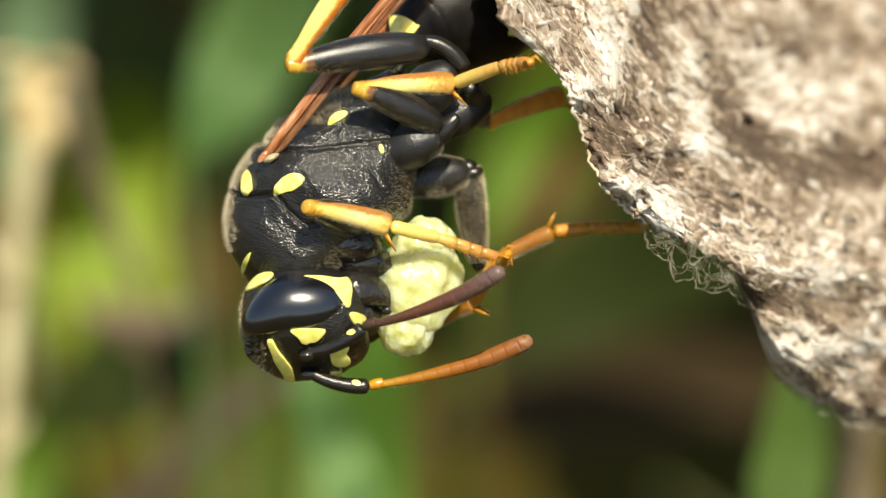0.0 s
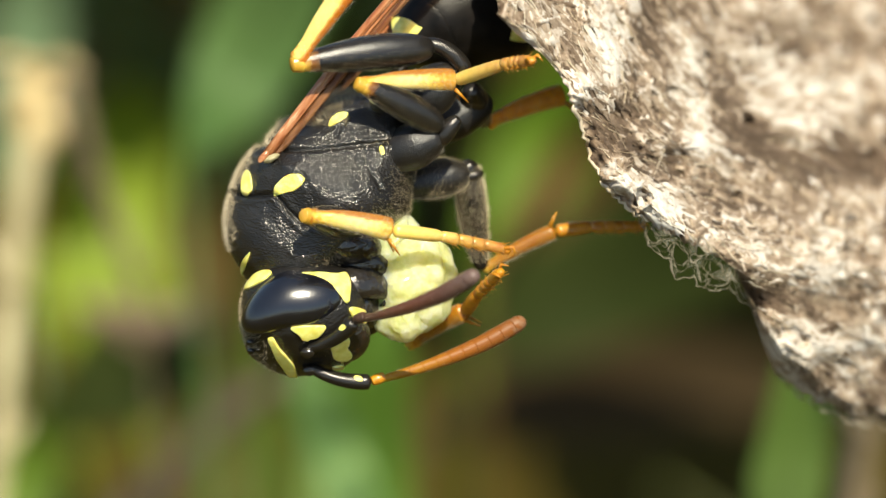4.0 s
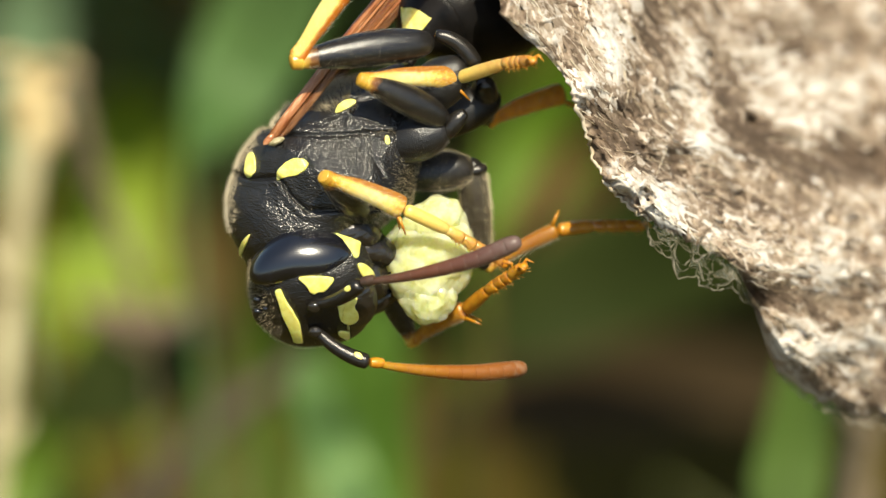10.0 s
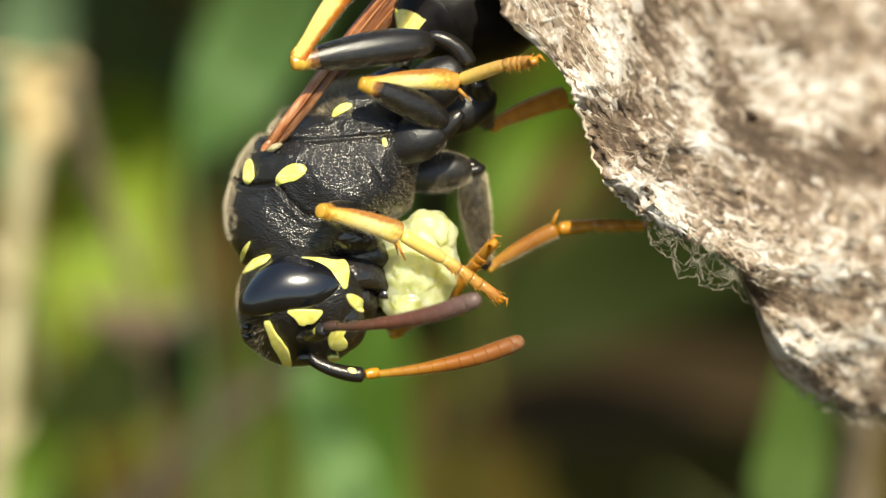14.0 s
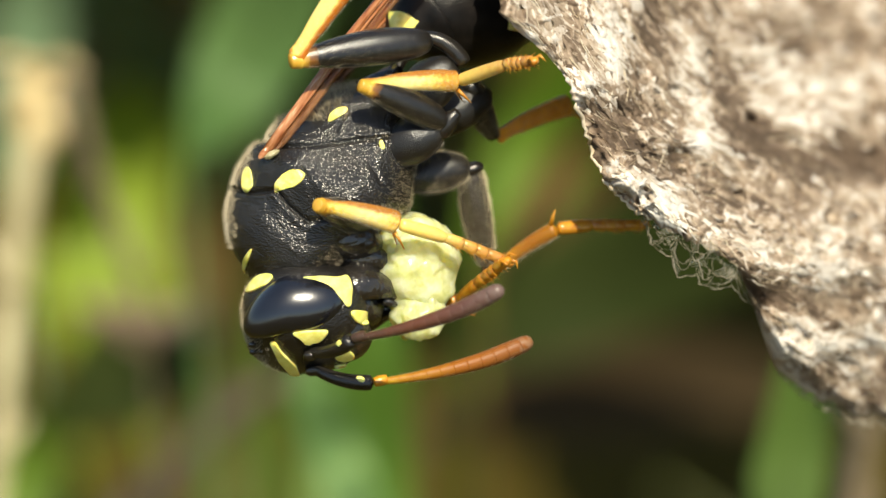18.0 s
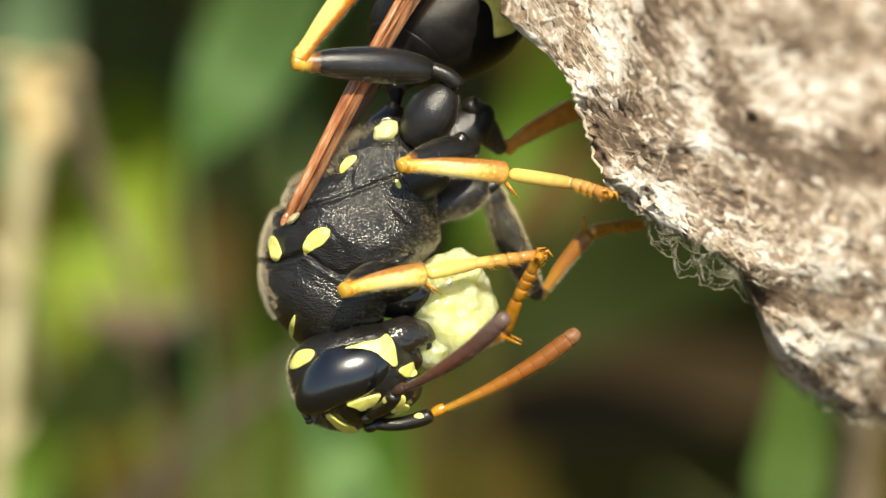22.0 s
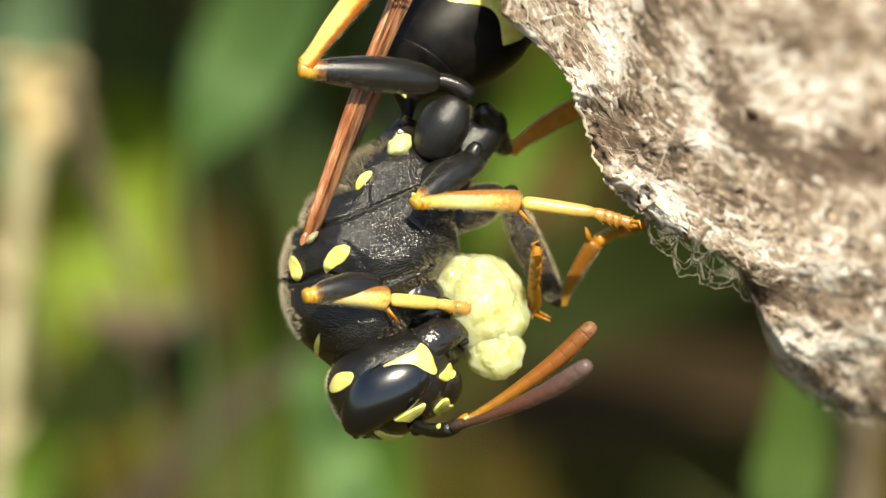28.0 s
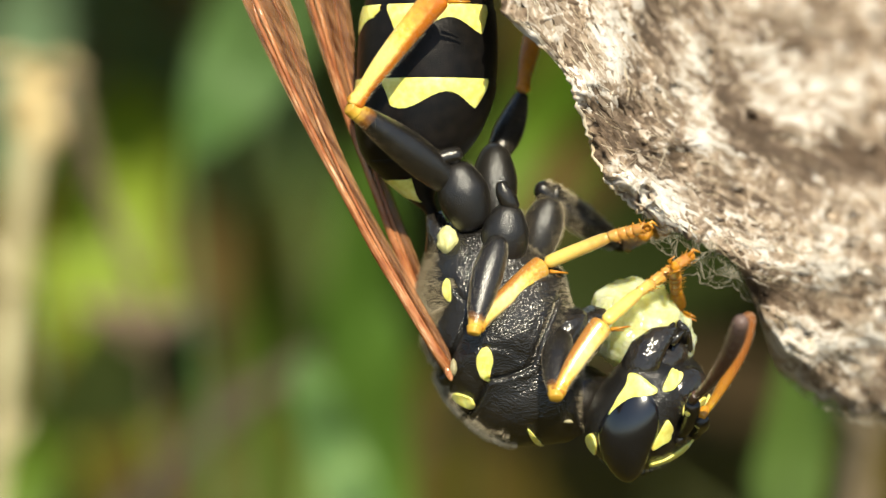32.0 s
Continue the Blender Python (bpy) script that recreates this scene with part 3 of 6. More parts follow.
def build_head():
    xs = [-99, -93, -78, -50, -15, 25, 60, 95, 116, 126]
    front = [10, 36, 62, 84, 97, 99, 92, 74, 46, 14]
    back = [10, 34, 56, 70, 75, 75, 71, 62, 44, 16]
    wide = [18, 50, 80, 106, 119, 119, 113, 98, 70, 24]
    loops = []
    for i in range(61):
        x = -99 + 225 * i / 60
        f, b, w = spline(xs, front, x), spline(xs, back, x), spline(xs, wide, x)
        loop = []
        for j in range(72):
            k = 2 * math.pi * j / 72
            c, s = math.cos(k), math.sin(k)
            dent = 0.10 * math.exp(-((x - 30) / 30) ** 2) * max(0, -c) ** 4
            loop.append(Vector((x, -w * math.copysign(abs(s) ** 0.85, s), (b if c > 0 else f) * math.copysign(abs(c) ** 0.9, c) * (1 - dent))))
        loops.append(loop)
    bm = rings(bmesh.new(), loops)
    bm.normal_update()
    tree = BVHTree.FromBMesh(bm)
    spots = surface_spots(bm, 2300, lambda p, n: n.x < -0.35 - 0.4 * random.random() and p.y > -50 or n.y > 0.5 + 0.35 * random.random() and p.x < 40)
    face = surface_spots(bm, 300, lambda p, n: p.x > 10 and abs(p.y) < 80)
    head = part("head", bm, BLACK, wasp, "black head with yellow markings")
    for s in (-1, 1):
        e = ball((-4, -80 if s < 0 else 40, -30), (92, 45, 55), (-5 * s, -2, 0), 56)
        for v in e.verts:
            # the eye bends round the root of the antenna, like a bean
            v.co += Vector((2, -5 * -s, 8)) + Vector((0, 0.57 * -s, -0.82)) * (34 if s < 0 else 10) * max(0.0, (-4 - v.co.x - 8) / 85) ** 1.5
        part("compound_eye", e, EYE_BLACK, head, "large glossy black eye")
        part("mandible", tube([(72, s * 66, 12), (98, s * 66, 20), (128, s * 58, 26), (156, s * 38, 24), (176, s * 16, 16)], [30, 36, 33, 23, 8], 22, 0.75), SMOOTH_BLACK, head, "shiny black toothed jaw")
        for d in (0, 1):
            part("mandible_tooth", tube([(152, s * (26 + 8 * d), 6 + 18 * d), (178 + 4 * d, s * 10, 2 + 22 * d)], [11, 3], 10), SMOOTH_BLACK, head)
        part("socket", ball((SOCKET.x, s * SOCKET.y, SOCKET.z - 8), (13, 12, 9)), SMOOTH_BLACK, head)
    part("labium", ball((112, 0, 8), (40, 48, 34), lump=0.12, seed=5), SMOOTH_BLACK, head)
    part("clypeus", ball((84, 0, -50), (46, 60, 38), (0, -12, 0), 36), SMOOTH_BLACK, head)
    both = bmesh.new()
    both.from_mesh(head.data)
    for v in both.verts:
        v.co /= U
    ball((84, 0, -50), (46, 60, 38), (0, -12, 0), 36, bm=both)
    tree2 = BVHTree.FromBMesh(both)
    both.free()
    marks = [[(-2, 52), (30, 56), (60, 54), (80, 50), (97, 53), (104, 36), (101, 4), (92, -2), (85, 18), (62, 36), (28, 45)],
             [(-90, 25), (-70, 55), (-36, 65), (-34, 52), (-60, 37)],
             [(-12, -36), (62, -34), (54, -48), (42, -60), (30, -58), (24, -64), (14, -60), (10, -50)],
             [(-46, -56), (-34, -54), (-26, -74), (-10, -92), (-2, -108), (0, -124), (4, -136), (-12, -136), (-18, -118), (-34, -92), (-38, -74)],
             [(62, -64), (94, -58), (100, -70), (92, -80), (102, -92), (96, -102), (80, -106), (66, -98)],
             [(98, -6), (116, -8), (140, -26), (136, -42), (116, -38), (102, -24)],
             [(58, -112), (96, -113), (84, -122), (72, -126)]]
    for poly, turn in zip(marks, (35, 32, 35, 35, 35, 35, 35)):
        part("yellow_mark", patch(tree2, poly, turn, EYE, 3.6, 1.03), YELLOW, head, "raised yellow mark")
    for y, x in ((0, -66), (-14, -82), (14, -82)):
        part("ocellus", ball((x, y, -71 + (x + 66) * -0.5), (7, 7, 5), seg=14), EYE_BLACK, head)
    part("palp", tube([(110, -30, 0), (140, -40, 34), (150, -36, 52)], [5, 4, 2], 8), AMBER, head)
    hairs("down", spots, 6, head, "grey down on the crown", width=0.3, lean=(-0.3, 0, -0.2))
    hairs("down", face, 4, head, "short down on the face", width=0.18)
    return head


MOVING["thorax"] = build_thorax()
MOVING["head"] = build_head()


def build_antenna(key, skin, label):
    scape = part("scape", limb(112, [(0, 8), (0.1, 10), (0.6, 13), (0.95, 13.5), (1, 8)], 16, bow=-9), HAIRY_BLACK, wasp, "black first joint of an antenna")
    part("scape_mark", ball((92, -6, -3), (18, 8, 9)), YELLOW, scape)
    MOVING["scape_" + key] = scape
    flag = part("flagellum", limb(26, [(0, 8), (0.5, 10), (1, 8)], 14), AMBER if skin is ANTENNA_SKIN else skin, wasp, label)
    xs = np.linspace(18, 298, 12)
    for i in range(11):
        a, b = xs[i], xs[i + 1]
        bow = lambda x: -26 * (x / 292) * (1 - x / 292) * 1.6 + 12 * max(0, x / 292 - 0.72)
        r = lambda x: spline([0, 60, 150, 230, 272, 298], [5.6, 8, 12.5, 15.4, 15.2, 14.0], x)
        cut = (0, 0.012, 0.06, 0.5, 0.94, 0.988, 1.0) if i < 10 else (0, 0.12, 0.45, 0.7, 0.85, 0.94, 0.985, 1.0)
        pts = [a + (b - a) * f for f in cut]
        rs = [r(p) * k for p, k in zip(pts, (0.95, 0.99, 1.0, 1.0, 1.0, 0.99, 0.95))] if i < 10 else [14.8, 14.9, 14.2, 12.4, 10.0, 7.2, 4.2, 1.0]
        part("flagellomere", tube([(p, 0, bow(p)) for p in pts], rs, 16), skin, flag)
    spots = []
    for _ in range(1300):
        x, k = random.uniform(30, 292), random.uniform(0, 6.28)
        rr = spline([0, 60, 150, 230, 270, 292], [6, 8, 12.3, 15.2, 14, 5], x)
        n = Vector((0, math.cos(k), math.sin(k)))
        spots.append((Vector((x, 0, -26 * (x / 292) * (1 - x / 292) * 1.6 + 12 * max(0, x / 292 - 0.72))) + n * rr, n))
    hairs("down", spots, 3.4, flag, "fine pale down", width=0.15, lean=(0.25, 0, 0))
    MOVING["flagellum_" + key] = flag


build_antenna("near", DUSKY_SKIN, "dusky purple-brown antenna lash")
build_antenna("far", ANTENNA_SKIN, "rusty orange antenna lash")


def build_leg(key, which, femur, tibia, tarsus, skin, thick=1.0, knee=True, foot=True, foot_skin=None, spur=-1, slim=1.0, basal=0.42):
    """Thigh, shank and foot of one leg, each along +x from its upper or knee joint."""
    shape = [(0, 10 * thick), (0.08, 12.5 * thick), (0.3, 19.5 * thick), (0.6, 24 * thick), (0.86, 20 * thick), (1, 12 * thick)]
    dark = HAIRY_BLACK
    if knee:
        soot = (0.0065, 0.0055, 0.0045)
        dark = along("thigh cuticle", [(0.0, (0.46, 0.24, 0.03)), (0.05, (0.55, 0.33, 0.05)), (0.11, (0.16, 0.06, 0.01)), (0.17, soot), (1.0, (0.010, 0.0085, 0.007))], 0.27, femur, grit=(0.0055, 55.0), roam=0.12, Specular_IOR_Level=0.6, Sheen_Weight=0.03, Sheen_Roughness=0.2)
    fb = part("femur", limb(femur, shape, 24, 0.85, bow=4, steps=48), dark, wasp, which + " thigh, downy black")
    if knee:
        n = 12
        pts = [(-9 + 0.085 * femur * i / n, 0, 16 * (0.085 * i / n) * (1 - 0.085 * i / n)) for i in range(n + 1)]
        rs = [(10 * thick + 3.2 * thick * i / n) * math.sqrt(max(0.01, 1 - max(0, 1 - i / 2.2) ** 2)) * (1 if i < n else 0.9) for i in range(n + 1)]
        part("knee", tube(pts, rs, 18, 0.87), KNEE_SKIN, fb, "amber and yellow knee")
    hairs("down", limb_spots(femur, shape, 4, 3600), 3.6, fb, "short silvery down", width=0.14, lean=(-1.3, 0, 0))
    MOVING[which_key(key, "femur")] = fb
    thick *= slim
    calf = [(0, 9 * thick), (0.04, 12.5 * thick), (0.10, 11 * thick), (0.17, 10.5 * thick), (0.35, 13.5 * thick), (0.7, 16.5 * thick), (0.92, 18 * thick), (0.97, 16.5 * thick), (1, 11 * thick)]
    tb = part("tibia", limb(tibia, calf, 20, 0.7, bow=5, steps=40), skin, wasp, which + " shank, yellow to orange")
    part("tibial_spur", tube([(tibia - 6, -4, spur * 14 * thick), (tibia + 18, -6, spur * 36 * thick)], [4, 1], 8), AMBER, tb)
    part("tibial_spur", tube([(tibia - 6, 8, spur * 12 * thick), (tibia + 10, 10, spur * 32 * thick)], [3, 0.8], 8), AMBER, tb)
    hairs("down", limb_spots(tibia, calf, 3, 900), 5, tb, "fine golden hairs", width=0.22, lean=(0.4, 0, 0))
    MOVING[which_key(key, "tibia")] = tb
    if not foot:
        return
    skin2 = foot_skin or TARSUS_SKIN
    ts = part("tarsus", limb(tarsus * basal, [(0, 8), (0.1, 12), (0.85, 11.5), (1, 8)], 14, 0.9), skin2, wasp, which + " foot of slender joints")
    x = tarsus * (basal - 0.02)
    bend = 0.0
    for i, ln in enumerate((0.15, 0.12, 0.10, 0.18)):
        ln *= tarsus * (0.95 - basal) / 0.53
        j = tube([(x, 0, bend), (x + ln * 0.3, 0, bend), (x + ln * 0.85, 0, bend - 2), (x + ln * 1.08, 0, bend - 3)], [9, 9.8, 11.5 if i < 3 else 10, 9.5], 14, 0.85)
        jo = part("tarsomere", j, skin2, ts)
        for s in (-1, 1):
            for at_x, far_x, deep in ((0.8, 1.25, -14), (0.72, 1.1, -19), (0.85, 1.2, 10), (0.45, 0.75, -15), (0.9, 1.35, -3)):
                part("bristle", tube([(x + ln * at_x, s * 6, bend + deep * 0.5), (x + ln * far_x, s * 11, bend + deep)], [0.9, 0.25], 5), AMBER, jo)
        x += ln
        bend -= 2
    part("arolium", ball((x + 6, 0, bend - 2), (10, 9, 8), lump=0.15), AMBER, ts)
    for s in (-1, 1):
        part("claw", tube([(x, s * 5, bend), (x + 14, s * 12, bend + 4), (x + 20, s * 14, bend - 8)], [4, 3, 0.8], 8), AMBER, ts)
    MOVING[which_key(key, "tarsus")] = ts


def which_key(key, piece):
    row, side = key.split("_")
    return row + "_" + piece + "_" + side


build_leg("fore_near", "front", 150, 158, 225, TIBIA_SKIN, 1.15)
build_leg("fore_far", "front", 170, 150, 190, DULL_ORANGE, foot_skin=DULL_ORANGE)
build_leg("mid_near", "middle", 182, 192, 205, TIBIA_SKIN, 1.12, basal=0.64)
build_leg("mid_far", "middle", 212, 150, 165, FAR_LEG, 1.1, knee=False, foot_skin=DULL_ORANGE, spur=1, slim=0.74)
hairs("down", limb_spots(212, [(0, 11), (0.08, 13), (0.3, 21), (0.6, 26), (0.86, 22), (1, 13)], 4, 4200), 9, MOVING["mid_femur_far"], "long silvery down", width=0.2, lean=(-0.2, 0, 0))
MOVING["mid_link_far"] = part("trochanter", limb(84, [(0, 15), (0.3, 22), (0.55, 18), (0.8, 22), (1, 15)], 22, 0.9), HAIRY_BLACK, wasp, "black ring joint of the middle leg")
hairs("down", limb_spots(84, [(0, 15), (0.3, 22), (0.55, 18), (0.8, 22), (1, 15)], 0, 2600), 9, MOVING["mid_link_far"], "long silvery down", width=0.2)
build_leg("hind_near", "hind", 256, 255, 0, ORANGE_LEG, 1.34, foot=False)
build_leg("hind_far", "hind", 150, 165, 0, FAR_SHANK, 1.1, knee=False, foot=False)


def build_abdomen():
    xs = [0, 15, 40, 75, 110, 160, 225, 300, 380, 450, 520, 580, 612]
    mid = [0, 8, 28, 40, 38, 28, 16, 12, 10, 6, 0, -5, -8]
    half = [10, 13, 28, 56, 90, 114, 124, 125, 116, 97, 68, 34, 4]
    wide = [10, 14, 30, 58, 88, 108, 118, 120, 113, 96, 68, 34, 4]
    bounds = [0, 105, 248, 378, 470, 548, 612]
    first = None
    for i in range(6):
        a, b = bounds[i] - (0 if i == 0 else 14), bounds[i + 1]
        loops = []
        for s in range(25):
            x = a + (b - a) * s / 24
            grow = 1 + 0.022 * (x - a) / (b - a) - 0.012 + (0 if s < 23 else -0.012 * (s - 22))
            c, h, w = spline(xs, mid, x), spline(xs, half, x) * grow, spline(xs, wide, x) * grow
            loops.append([Vector((x, -w * math.sin(k), c + h * math.cos(k))) for k in (2 * math.pi * j / 64 for j in range(64))])
        seg = part("abdomen" if first is None else "tergite", rings(bmesh.new(), loops), TERGITE_BLACK, wasp if first is None else first, "glossy black abdomen with yellow bands" if first is None else "")
        first = first or seg
        if i > 4:
            continue
        # yellow hind margin with a scalloped front edge, broken along the flank
        for k0, k1 in ((-0.78, 0.78), (0.92, 2.6), (-2.6, -0.92)) if i else ((0.1, 1.55),):
            n = 44
            grid = []
            for r in range(5):
                row = []
                for j in range(n + 1):
                    k = k0 + (k1 - k0) * j / n
                    edge = min(j, n - j) / n
                    deep = (58 * (0.72 + 0.28 * math.cos(k * 5.0)) if i else 46) * min(1, 0.35 + edge * 7)
                    x = (b - 2 if i else b - 32) - deep * (1 - r / 4)
                    g = 1 + 0.022 * (x - a) / (b - a) - 0.012 + (0.012 if 0 < r < 4 else -0.006)
                    c, h, w = spline(xs, mid, x), spline(xs, half, x) * g, spline(xs, wide, x) * g
                    row.append(Vector((x, -w * math.sin(k), c + h * math.cos(k))))
                grid.append(row)
            bm = bmesh.new()
            vs = [[bm.verts.new(p) for p in row] for row in grid]
            for p, q in zip(vs, vs[1:]):
                for j in range(n):
                    bm.faces.new((p[j], p[j + 1], q[j + 1], q[j]))
            part("yellow_band", bm, YELLOW, first, "yellow hind margin")
    return first


MOVING["abdomen"] = build_abdomen()


def build_wing(key, label):
    xs = [0, 50, 200, 400, 560, 700, 780, 800]
    wide = [13, 24, 31, 36, 54, 78, 58, 8]
    root = part("wing", tube([(0, 0, 0), (60, 0, 2), (250, 0, 3), (500, 0, -8), (700, 0, -28), (790, 0, -52)], [10, 9, 8, 6, 4, 1.5], 10), WING_VEIN, wasp, label)
    for layer, tilt in ((0, 0.0), (1, -0.22), (2, 0.16)):
        bm = bmesh.new()
        rows = []
        for i in range(61):
            x = 800 * i / 60
            w = spline(xs, wide, x) * (1, 0.86, 0.7)[layer]
            row = []
            for j in range(9):
                f = j / 8
                ripple = 2.2 * math.sin(f * 14 + layer) + 1.5 * noise.noise(Vector((x * 0.02, f * 4, layer)))
                row.append(Vector((x, tilt * w * f + ripple + layer * 4 - 3, 8 * math.sin(x / 800 * 3) - 42 * (x / 800) ** 2 - w * (f - 0.15))))
            rows.append([bm.verts.new(p) for p in row])
        for a, b in zip(rows, rows[1:]):
            for j in range(8):
                bm.faces.new((a[j], a[j + 1], b[j + 1], b[j]))
        part("membrane", bm, wing_skin, root, "clear amber wing membrane")
    for f0, f1, r in ((0.1, 0.3, 4.0), (0.32, 0.7, 2.6)):
        pts = []
        for i in range(12):
            x = 20 + 740 * i / 11
            f = f0 + (f1 - f0) * i / 11
            w = spline(xs, wide, x)
            pts.append((x, -5, 8 * math.sin(x / 800 * 3) - 42 * (x / 800) ** 2 - w * (f - 0.15)))
        part("vein", tube(pts, [r] * 12, 8), WING_VEIN, root)
    MOVING[key] = root


build_wing("wing_near", "folded red-brown wing")
build_wing("wing_far", "folded red-brown wing behind")

# ---- the food ----
food = thing("food_ball", "moist pale yellow-green lump of chewed caterpillar", "food")


def build_pulp(lumps, rough):
    """A lumpy skin over several swellings."""
    bm = bmesh.new()
    bmesh.ops.create_icosphere(bm, subdivisions=6, radius=1.0)
    for v in bm.verts:
        n = v.co.normalized()
        far = []
        for c, r in lumps:
            c = Vector(c)
            along_ray = n.dot(c)
            inside = r * r - (c.length_squared - along_ray * along_ray)
            far.append(along_ray + math.sqrt(inside) if inside > 0 else 20.0)
        top = math.log(sum(math.exp(x / 17.0) for x in far)) * 17.0 - 13
        top += rough * noise.fractal(n * 2.2, 1.1, 2.0, 2) + 1.2 * noise.fractal(n * 4 + Vector((4, 0, 0)), 1.0, 2.0, 2) + 1.5 * noise.cell(n * 2.6 + 0.25 * noise.noise_vector(n * 3)) + 0.5 * noise.noise(n * 16)
        v.co = n * top
    return bm


MOVING["pulp"] = part("pulp", build_pulp([((4, 0, 26), 70), ((-14, -6, -30), 64), ((36, 4, -10), 56), ((-34, -8, 18), 46), ((24, -20, 52), 36), ((14, -24, -50), 36), ((44, -10, 30), 34), ((-30, -30, -8), 40), ((16, -34, 16), 44)], 7), PULP, food, "glistening main lump")
part("dark_fleck", ball((-4, -76, 2), (9, 4, 5), (0, 30, 0), 12), SMOOTH_BLACK, MOVING["pulp"])
MOVING["upper_lobe"] = part("lobe", build_pulp([((0, 0, 0), 50), ((24, -6, 10), 40), ((-22, -8, -12), 42), ((4, -20, 20), 34)], 6), PULP, food)
MOVING["lower_lobe"] = part("lobe", build_pulp([((0, 0, 0), 46), ((18, -8, -14), 38), ((-20, -4, 12), 36), ((-4, -18, -22), 32)], 6), PULP, food)
MOVING["food"] = food

# ---- the paper nest ----
nest = thing("paper_nest", "weathered grey-brown paper wasp nest of chewed wood fibre", "nest")
MOVING["nest"] = nest
HUB = Vector((1330 - 784, 441 - 165))
RIM_AT = [-180, -166, -147, -130, -110.7, -98, -93.7, -88.6, -86.8, -84.6, -79.8, -67.4, -50, -20, 20, 60, 100, 140, 160, 165, 168, 170.5, 175, 180]
RIM_R = [322, 304, 304, 287, 283, 296, 311, 376, 434, 485, 534, 632, 730, 800, 840, 800, 720, 590, 480, 448, 402, 366, 340, 322]


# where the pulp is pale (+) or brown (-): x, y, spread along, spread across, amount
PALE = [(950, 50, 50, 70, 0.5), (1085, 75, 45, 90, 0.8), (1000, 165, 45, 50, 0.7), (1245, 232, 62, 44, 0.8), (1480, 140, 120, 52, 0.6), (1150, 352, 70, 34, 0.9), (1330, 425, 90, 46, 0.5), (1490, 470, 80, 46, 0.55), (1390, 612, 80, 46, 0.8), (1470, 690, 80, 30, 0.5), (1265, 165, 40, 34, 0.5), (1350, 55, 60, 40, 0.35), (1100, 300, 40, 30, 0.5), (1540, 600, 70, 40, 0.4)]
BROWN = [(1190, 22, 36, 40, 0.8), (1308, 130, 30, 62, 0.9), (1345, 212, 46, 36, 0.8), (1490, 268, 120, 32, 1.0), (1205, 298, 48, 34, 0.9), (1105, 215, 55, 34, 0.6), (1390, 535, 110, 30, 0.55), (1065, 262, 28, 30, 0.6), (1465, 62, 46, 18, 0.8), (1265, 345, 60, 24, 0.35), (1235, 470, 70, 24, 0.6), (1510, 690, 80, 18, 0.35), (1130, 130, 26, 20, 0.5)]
# how the mouthfuls lie: x, y, bearing in degrees, downwards to the right
LIE = [(920, 30, 62), (1085, 75, 62), (1000, 150, 48), (1060, 280, 48), (1130, 345, 36), (1230, 230, 24), (1450, 90, -14), (1450, 180, 8), (1480, 330, 25), (1250, 430, 38), (1400, 460, 18), (1400, 620, 12), (1520, 700, 22), (1190, 110, 50)]


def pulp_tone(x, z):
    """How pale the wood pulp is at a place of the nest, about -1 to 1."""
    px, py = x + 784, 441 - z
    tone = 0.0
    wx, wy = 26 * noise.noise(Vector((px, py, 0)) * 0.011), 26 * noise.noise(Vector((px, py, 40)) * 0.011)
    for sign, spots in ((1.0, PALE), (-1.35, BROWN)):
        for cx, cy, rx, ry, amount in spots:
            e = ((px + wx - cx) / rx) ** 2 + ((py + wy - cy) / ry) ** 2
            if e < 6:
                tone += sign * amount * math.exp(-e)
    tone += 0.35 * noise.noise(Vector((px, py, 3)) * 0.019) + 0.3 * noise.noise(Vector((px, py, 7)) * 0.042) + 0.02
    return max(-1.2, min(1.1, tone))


def pulp_lie(x, z):
    """The bearing of the bands of pulp, as an angle in the nest's own plane."""
    px, py = x + 784, 441 - z
    c = q = 0.0
    for ax, ay, deg in LIE:
        w = 1 / (900 + (px - ax) ** 2 + (py - ay) ** 2) ** 1.5
        c += w * math.cos(radians(2 * deg))
        q += w * math.sin(radians(2 * deg))
    return -0.5 * math.atan2(q, c) + 0.5 * noise.noise(Vector((px, py, 9)) * 0.012)


def streak(x, z):
    """Long pale and dark streaks along the bands of pulp."""
    a = pulp_lie(x, z)
    u, w = x * math.cos(a) + z * math.sin(a), z * math.cos(a) - x * math.sin(a)
    return 0.55 * noise.noise(Vector((u * 0.005, w * 0.026, 8))) + noise.noise(Vector((u * 0.009, w * 0.055, 5))) + 0.6 * noise.noise(Vector((u * 0.02, w * 0.15, 1)))


